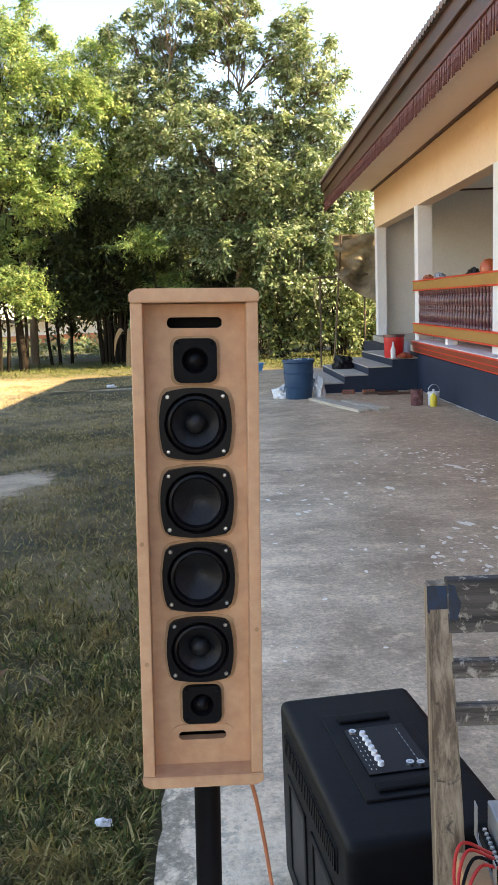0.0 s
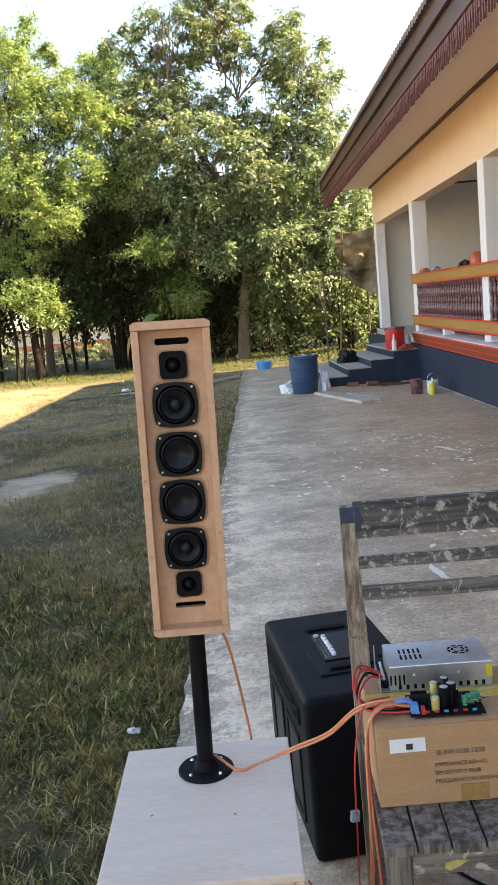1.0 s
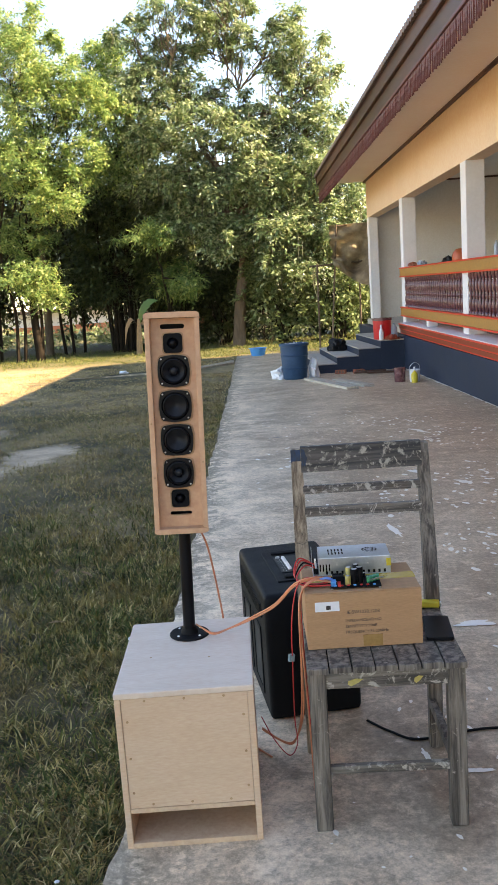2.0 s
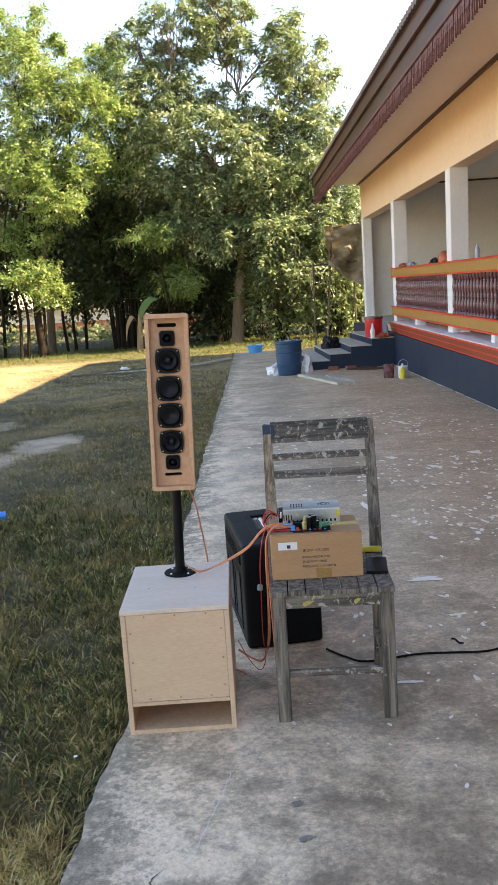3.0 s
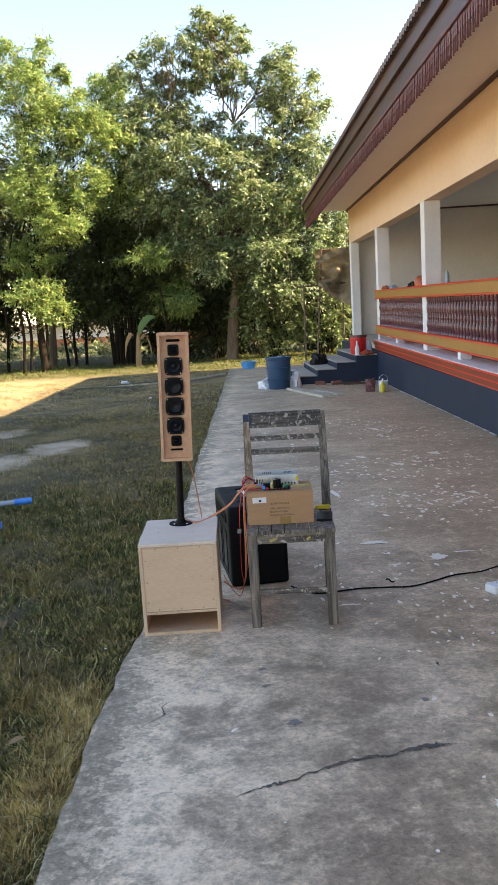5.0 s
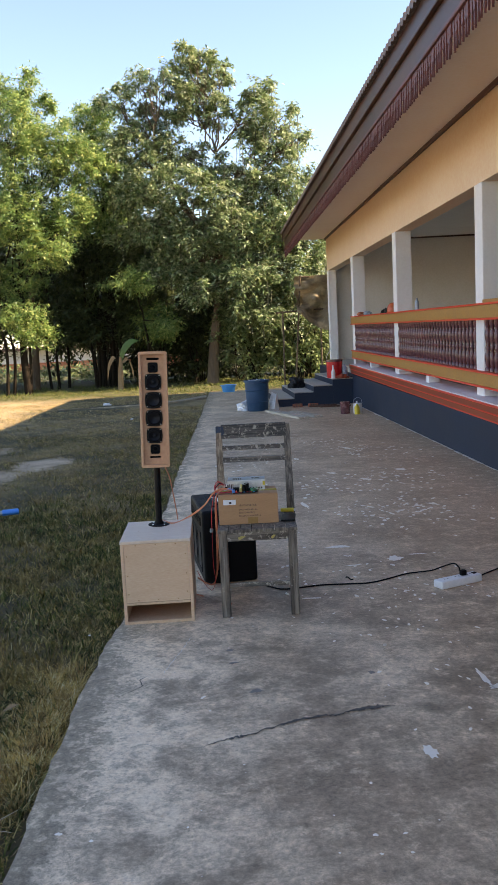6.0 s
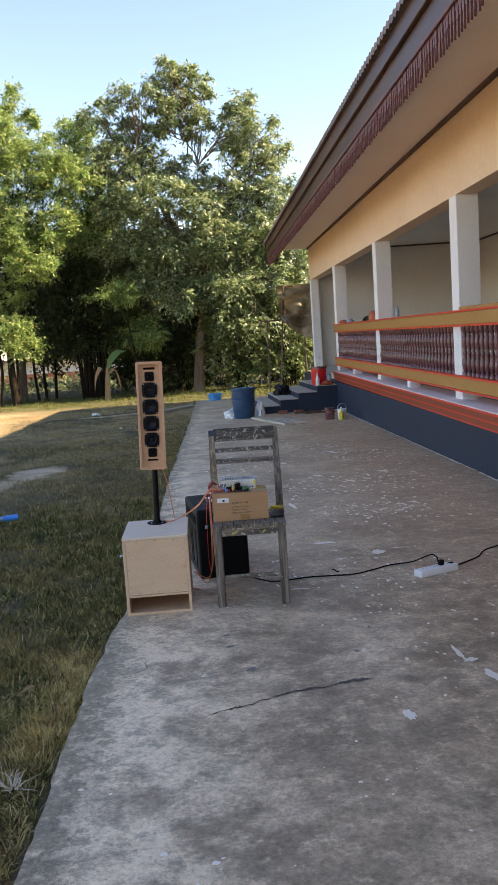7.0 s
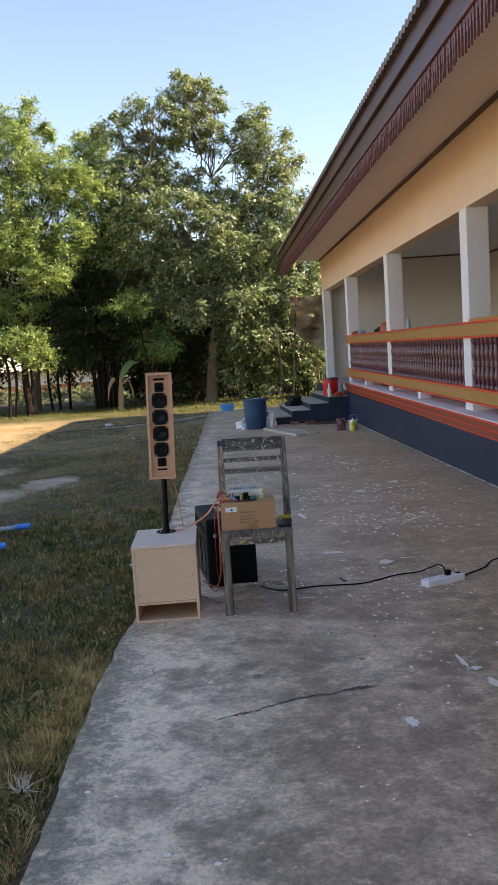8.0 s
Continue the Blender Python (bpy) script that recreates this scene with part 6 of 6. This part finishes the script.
def tree(name, base, fork, trunk_r, lobes, leaf, material, bark, label, seed, droop=0.5, vines=0, leaders=()):
    """Trunk, leaders that carry the upper lobes, limbs to each lobe of the crown, twigs to many of its clumps, and leaves in clumps. Lobes: centre, radii, clumps, leaves a clump, clump size."""
    rng, pick = np.random.default_rng(seed), random.Random(seed)
    tr = thing(name, base, label=label, category="tree")
    b = Vector(base)
    bm = sweep(smooth_line([(0, 0, -0.2), (0.03, 0, 0.25), *[tuple((Vector(fork) - b) * k + Vector((pick.uniform(-0.07, 0.07), pick.uniform(-0.07, 0.07), 0))) for k in (0.35, 0.7)], tuple(Vector(fork) - b)], 5), [trunk_r * (1.35 - 0.75 * i / 20) for i in range(21)], 12)
    part("trunk", bm, bark, tr, smooth=True)
    for q in leaders:
        line = smooth_line(limb_line(Vector(fork) - b, Vector(q) - b, pick, 0.16), 3)
        part("leader", sweep(line, [trunk_r * (0.62 - 0.38 * i / 18) for i in range(19)], 10), bark, tr, smooth=True)
    vs, fs, k = [], [], 0
    for centre, radii, clumps, per, size in lobes:
        bm = bmesh.new()
        root = min([q for q in leaders if q[2] < centre[2]] or [fork], key=lambda q: (Vector(q) - Vector(centre)).length)
        line = limb_line(Vector(root) - b, Vector(centre) - b, pick, 0.05 if root == fork else 0.22)
        thick = max(0.16, 0.62 - 0.075 * max(0.0, centre[2] - fork[2])) * (1.0 if root == fork else 0.75)
        sweep(smooth_line(line, 3), [trunk_r * thick * (1.0 - 0.85 * i / 18) for i in range(19)], 8, bm)
        c = inside(rng, centre, radii, clumps, 0.35)
        for q in c[:: max(1, clumps // 14)]:
            start = line[pick.randint(2, 5)]
            tw = limb_line(start, Vector(q) - b, pick, 0.2, 4)
            sweep(tw, [trunk_r * 0.09, trunk_r * 0.08, trunk_r * 0.06, trunk_r * 0.045, trunk_r * 0.02], 5, bm)
        part("limb", bm, bark, tr, smooth=True)
        # sprays that stand out beyond the lobe and break its outline
        sprays = []
        for _ in range(max(6, clumps // 9)):
            d = Vector((pick.gauss(0, 1), pick.gauss(0, 0.7), pick.gauss(0.35, 0.8))).normalized()
            reach = pick.uniform(1.0, 1.42)
            for s in (0.72, 0.82, 0.92, 1.0):
                sprays.append([centre[a] + d[a] * radii[a] * reach * s + pick.uniform(-0.06, 0.06) for a in range(3)])
        c = np.concatenate([c, np.array(sprays)])
        sizes = np.concatenate([size * rng.uniform(0.45, 1.15, clumps), size * rng.uniform(0.3, 0.6, len(sprays))])
        v, f = leaves(c, sizes, per, leaf[0], leaf[1], rng, droop)
        vs.append(v)
        fs.append(f + k)
        k += len(v)
    crown = scatter("crown", np.concatenate(vs) - np.asarray(base), np.concatenate(fs), material, tr)
    if vines:
        for _ in range(vines):
            centre, radii = pick.choice(lobes[2:])[:2]
            x, y = centre[0] + pick.uniform(-0.8, 0.8) * radii[0], centre[1] - pick.uniform(0, 1) * radii[1]
            z = centre[2] - pick.uniform(-0.2, 0.7) * radii[2]
            l = pick.uniform(0.3, 0.9)
            bm = sweep([Vector((x, y, z)) - b, Vector((x + pick.uniform(-0.05, 0.05), y, z - l / 2)) - b, Vector((x + pick.uniform(-0.08, 0.08), y, z - l)) - b], [0.008, 0.013, 0.004], 4)
            part("pod", bm, "vine", tr)
    return tr


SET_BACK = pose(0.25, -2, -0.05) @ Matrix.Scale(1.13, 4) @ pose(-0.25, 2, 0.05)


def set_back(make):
    """Builds the wood at the lawn's end, then scales it out from below the camera to fit its view."""
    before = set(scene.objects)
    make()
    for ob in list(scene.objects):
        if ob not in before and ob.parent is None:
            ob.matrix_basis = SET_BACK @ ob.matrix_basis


def lobes(rows, y, density, size, seed):
    """Lobes of a crown from rows of x, z and half sizes across and up."""
    pick = random.Random(seed)
    out = []
    for x, z, rx, rz in rows:
        out.append(((x, y + pick.uniform(-0.5, 0.5), z), (rx, 0.75 * rx + 0.3, rz), max(10, round(density * rx * rz)), 54, size))
    return out


def trees():
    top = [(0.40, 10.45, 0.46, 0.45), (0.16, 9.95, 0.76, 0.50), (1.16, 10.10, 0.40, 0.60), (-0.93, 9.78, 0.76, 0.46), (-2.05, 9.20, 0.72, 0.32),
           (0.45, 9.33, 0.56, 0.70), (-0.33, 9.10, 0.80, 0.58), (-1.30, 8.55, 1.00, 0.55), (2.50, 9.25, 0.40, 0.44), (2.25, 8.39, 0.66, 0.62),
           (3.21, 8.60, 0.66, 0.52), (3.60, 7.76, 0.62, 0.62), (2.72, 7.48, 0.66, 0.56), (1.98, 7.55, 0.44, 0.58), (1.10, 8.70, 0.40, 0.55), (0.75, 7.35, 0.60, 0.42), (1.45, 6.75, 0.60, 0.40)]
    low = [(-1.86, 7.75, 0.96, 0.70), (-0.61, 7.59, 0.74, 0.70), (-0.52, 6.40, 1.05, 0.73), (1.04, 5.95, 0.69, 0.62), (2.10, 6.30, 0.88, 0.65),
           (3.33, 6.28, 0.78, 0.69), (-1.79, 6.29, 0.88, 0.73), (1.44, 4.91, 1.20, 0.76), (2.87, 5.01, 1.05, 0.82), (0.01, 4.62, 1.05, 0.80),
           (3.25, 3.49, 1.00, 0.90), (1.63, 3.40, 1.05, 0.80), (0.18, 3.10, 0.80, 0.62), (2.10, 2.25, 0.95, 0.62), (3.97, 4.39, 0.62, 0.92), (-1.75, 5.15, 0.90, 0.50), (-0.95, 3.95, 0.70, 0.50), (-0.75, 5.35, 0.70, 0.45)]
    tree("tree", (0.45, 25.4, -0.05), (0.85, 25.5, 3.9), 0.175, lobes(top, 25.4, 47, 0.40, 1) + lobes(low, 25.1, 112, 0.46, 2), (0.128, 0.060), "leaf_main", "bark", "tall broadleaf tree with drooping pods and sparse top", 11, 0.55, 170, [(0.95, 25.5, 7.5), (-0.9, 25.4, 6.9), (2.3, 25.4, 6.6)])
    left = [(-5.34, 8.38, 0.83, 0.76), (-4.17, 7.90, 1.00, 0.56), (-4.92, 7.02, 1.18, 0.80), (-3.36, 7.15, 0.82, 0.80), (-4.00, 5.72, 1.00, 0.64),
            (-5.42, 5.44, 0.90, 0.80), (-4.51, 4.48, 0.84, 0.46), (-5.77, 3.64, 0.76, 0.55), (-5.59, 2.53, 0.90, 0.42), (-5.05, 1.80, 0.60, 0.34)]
    tree("tree", (-5.6, 24.7, -0.05), (-5.7, 24.8, 2.9), 0.12, lobes(left, 24.6, 150, 0.46, 3), (0.112, 0.046), "leaf_light", "bark_shaded", "bright yellow-green leafy tree at the lawn's edge", 12, 0.35)
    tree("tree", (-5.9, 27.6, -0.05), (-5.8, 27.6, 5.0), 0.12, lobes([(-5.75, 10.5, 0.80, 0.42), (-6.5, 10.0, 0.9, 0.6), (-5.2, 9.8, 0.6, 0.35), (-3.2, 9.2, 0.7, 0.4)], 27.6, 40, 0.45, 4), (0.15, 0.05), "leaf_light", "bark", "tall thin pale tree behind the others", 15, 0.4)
    tree("tree", (-2.9, 26.8, -0.05), (-2.9, 26.8, 3.6), 0.13, lobes([(-3.2, 8.9, 0.75, 0.5), (-2.85, 8.0, 0.85, 0.7), (-2.7, 6.6, 1.1, 0.8), (-3.2, 5.4, 0.9, 0.6)], 26.6, 110, 0.48, 5), (0.13, 0.045), "leaf_light", "bark_shaded", "green feathery tree behind the lawn", 14, 0.4)
    tree("tree", (-1.6, 25.6, -0.05), (-1.75, 25.5, 2.2), 0.05, lobes([(-1.97, 3.45, 0.72, 0.42), (-1.14, 1.90, 0.42, 0.30)], 24.7, 150, 0.34, 6), (0.14, 0.030), "leaf_light", "bark_shaded", "slender yellow-green bamboo sprays", 17, 0.6)
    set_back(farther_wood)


def farther_wood():
    tree("tree", (-8.3, 22.5, -0.05), (-8.2, 22.6, 2.8), 0.13, [
        ((-8.3, 22.4, 6.2), (1.9, 1.5, 1.6), 120, 54, 0.5),
        ((-8.0, 22.0, 3.6), (1.8, 1.3, 1.1), 90, 54, 0.5),
    ], (0.14, 0.055), "leaf_light", "bark_shaded", "yellow-green leafy tree beyond the lawn", 13, 0.4)
    tree("tree", (4.6, 24.5, -0.05), (4.4, 24.4, 2.6), 0.14, [
        ((4.0, 24.4, 4.6), (1.0, 0.9, 0.8), 44, 45, 0.45),
        ((4.9, 24.6, 3.4), (1.0, 0.9, 0.8), 44, 45, 0.45),
    ], (0.14, 0.06), "leaf_main", "bark", "broadleaf tree behind the building", 16, 0.5)
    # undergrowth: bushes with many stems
    for i, (x, y, z, rx, rz, n, mat) in enumerate(((1.7, 22.3, 1.5, 1.2, 1.4, 170, "leaf_bush"), (3.2, 22.2, 1.7, 1.1, 1.6, 170, "leaf_bush"), (4.4, 22.6, 1.0, 0.8, 1.0, 60, "leaf_bush"), (-1.2, 22.9, 1.9, 0.7, 0.6, 70, "leaf_light"), (0.0, 23.8, 1.5, 1.0, 1.4, 110, "leaf_shaded"), (-7.2, 21.6, 1.0, 0.9, 1.0, 80, "leaf_bush"), (1.35, 23.6, 2.6, 1.3, 1.3, 120, "leaf_shaded"))):
        rng = np.random.default_rng(40 + i)
        b = thing("bush", (x, y, -0.05), label="sunlit green bush under the trees; rear ones darkened for shade", category="bush", group="bushes")
        c = inside(rng, (0, 0, z), (rx, rx * 0.6, rz), n, 0.3)
        c[:, 2] = np.maximum(c[:, 2], 0.1)
        v, f = leaves(c, 0.32 * rng.uniform(0.6, 1.3, n), 44, 0.13, 0.055, rng, 0.5)
        scatter("foliage", v, f, mat, b)
        pick = random.Random(i)
        for q in c[::12]:
            part("stem", sweep(limb_line((pick.uniform(-0.2, 0.2), pick.uniform(-0.2, 0.2), 0), q, pick), [0.022, 0.02, 0.018, 0.015, 0.012, 0.009, 0.006], 5), "bark_shaded", b)
    # bamboo clump, thin trunks; the canopy's shade is in their bark colour
    def stems(name, label, spots, r, top, mat):
        for k, (x, y) in enumerate(spots):
            pick = random.Random(k + int(x * 10))
            b = thing(name, (x, y, -0.05), label=label, category="tree trunk", group=name)
            part("stem", sweep(smooth_line([(0, 0, 0), (pick.uniform(-0.08, 0.08), 0, top * 0.3), (pick.uniform(-0.25, 0.25), 0.1, top * 0.65), (pick.uniform(-0.5, 0.5), 0.2, top)], 4), [r * (1.2 - 0.7 * i / 12) for i in range(13)], 7), mat, b, smooth=True)
    stems("slim_tree", "slim trunk under the canopy, bark darkened for shade", [(-5.45, 21.4), (-5.3, 21.6), (-4.85, 21.7), (-4.66, 24.0), (-4.4, 23.9), (-4.2, 24.6), (-6.2, 22.6), (-6.7, 23.0), (-7.3, 22.8)], 0.042, 4.4, "bark_shaded")
    stems("bamboo_culm", "bamboo culm in a dense clump, darkened for shade", [(-3.15 + 0.09 * (i % 9) + 0.03 * math.sin(i * 7), 23.3 + 0.16 * (i // 9) + 0.07 * math.sin(i * 3)) for i in range(27)], 0.034, 4.6, "bark_shaded")
    # far wood behind, uncountable; its leaf colour carries the canopy's inner shade
    rng = np.random.default_rng(77)
    c = np.stack([rng.uniform(-16, 3.2, 2900), rng.uniform(25.2, 30, 2900), rng.uniform(1.5, 6.3, 2900)], axis=1)
    c[:, 2] *= 0.85 + 0.3 * np.clip((-c[:, 0] - 1.5) / 3, 0, 1) * np.sin(c[:, 0] * 0.9 + 1) ** 2
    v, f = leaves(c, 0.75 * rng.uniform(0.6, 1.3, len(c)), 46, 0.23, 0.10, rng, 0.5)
    tagged(scatter("far_wood", v, f, "leaf_shaded"), "dense wood behind the trees, leaves darkened for shade", "wood", kind="stuff")
    c = np.stack([rng.uniform(-2.4, 9, 900), rng.uniform(24.5, 28, 900), rng.uniform(0.1, 3.2, 900)], axis=1)
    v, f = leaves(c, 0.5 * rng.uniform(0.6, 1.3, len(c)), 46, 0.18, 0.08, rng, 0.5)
    tagged(scatter("thicket", v, f, "leaf_shaded"), "thicket under the wood, its shade put into the leaf colour", "wood", kind="stuff")
    # leaf mass added so that the shaded hollow over the culms turns black
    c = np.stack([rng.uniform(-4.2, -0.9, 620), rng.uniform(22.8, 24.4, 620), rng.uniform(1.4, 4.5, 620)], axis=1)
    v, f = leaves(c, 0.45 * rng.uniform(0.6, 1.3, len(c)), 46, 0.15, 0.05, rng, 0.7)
    tagged(scatter("bamboo_foliage", v, f, "leaf_shaded"), "bamboo foliage added over the culms, darkened for the hollow's shade", "foliage", kind="stuff")
    c = np.stack([rng.uniform(-13, -2.2, 260), rng.uniform(27, 36, 260), rng.uniform(-0.1, 0.45, 260)], axis=1)
    v, f = leaves(c, 0.45 * rng.uniform(0.6, 1.3, len(c)), 36, 0.16, 0.07, rng, 0.3)
    tagged(scatter("scrub", v, f, "leaf_bush"), "low sunlit scrub behind the trunks", "scrub", kind="stuff")
    # banana plant
    b = thing("banana_plant", (-2.25, 21.6, -0.05), label="small banana plant with a torn leaf and dry stalks", category="plant")
    part("stalk", sweep(smooth_line([(0, 0, 0), (0.03, 0, 0.5), (0.05, 0, 0.95)], 4), [0.09, 0.088, 0.085, 0.08, 0.075, 0.07, 0.06, 0.05, 0.04], 10), "dead_leaf", b, smooth=True)
    for pts, w, mat in (([(0.05, 0, 0.85), (0.15, -0.05, 1.15), (0.38, -0.1, 1.38), (0.62, -0.12, 1.40)], 0.14, "leaf_big"), ([(0.0, 0, 0.8), (-0.15, 0, 0.95), (-0.3, 0, 0.7), (-0.36, 0, 0.3)], 0.08, "dead_leaf"), ([(0.1, 0, 0.8), (0.25, 0, 0.9), (0.36, 0, 0.6), (0.4, 0, 0.25)], 0.09, "dead_leaf")):
        line = smooth_line(pts, 6)
        bm = bmesh.new()
        rows = []
        for i, p in enumerate(line):
            t = i / (len(line) - 1)
            ww = w * math.sin(math.pi * min(0.97, 0.12 + 0.85 * t)) * (1 + 0.12 * math.sin(i * 2.7))
            rows.append([bm.verts.new(p + Vector((-0.4 * ww, 0.3 * ww, 0.55 * ww))), bm.verts.new(p), bm.verts.new(p + Vector((0.5 * ww, -0.4 * ww, -0.6 * ww)))])
        for r0, r1 in zip(rows, rows[1:]):
            bm.faces.new((r0[0], r0[1], r1[1], r1[0]))
            bm.faces.new((r0[1], r0[2], r1[2], r1[1]))
        part("leaf", bm, mat, b)
    # low buildings and walls far behind the trunks
    h = thing("far_building", (-6.5, 42, 0), label="low white building with red lower wall far behind", category="building")
    part("lower_wall", solid((-4.5, 7.0, 0, 0.3, -0.1, 0.55)), "far_red", h)
    part("upper_wall", solid((-4.5, 7.0, 0.05, 0.35, 0.55, 1.2)), "far_white", h)
    part("roof", solid((-5, 7.5, -0.6, 3, 1.2, 1.35)), "roof", h)


ground()
slab()
in_building(building, roof, balustrade, rail_things)
steps()
column_speaker()
subwoofer()
pa_speaker()
chair()
carton()
power_supply()
amplifier_board()
phone_and_cutter()
wires()
yard_things()
trees()
yard_marks()
grass()
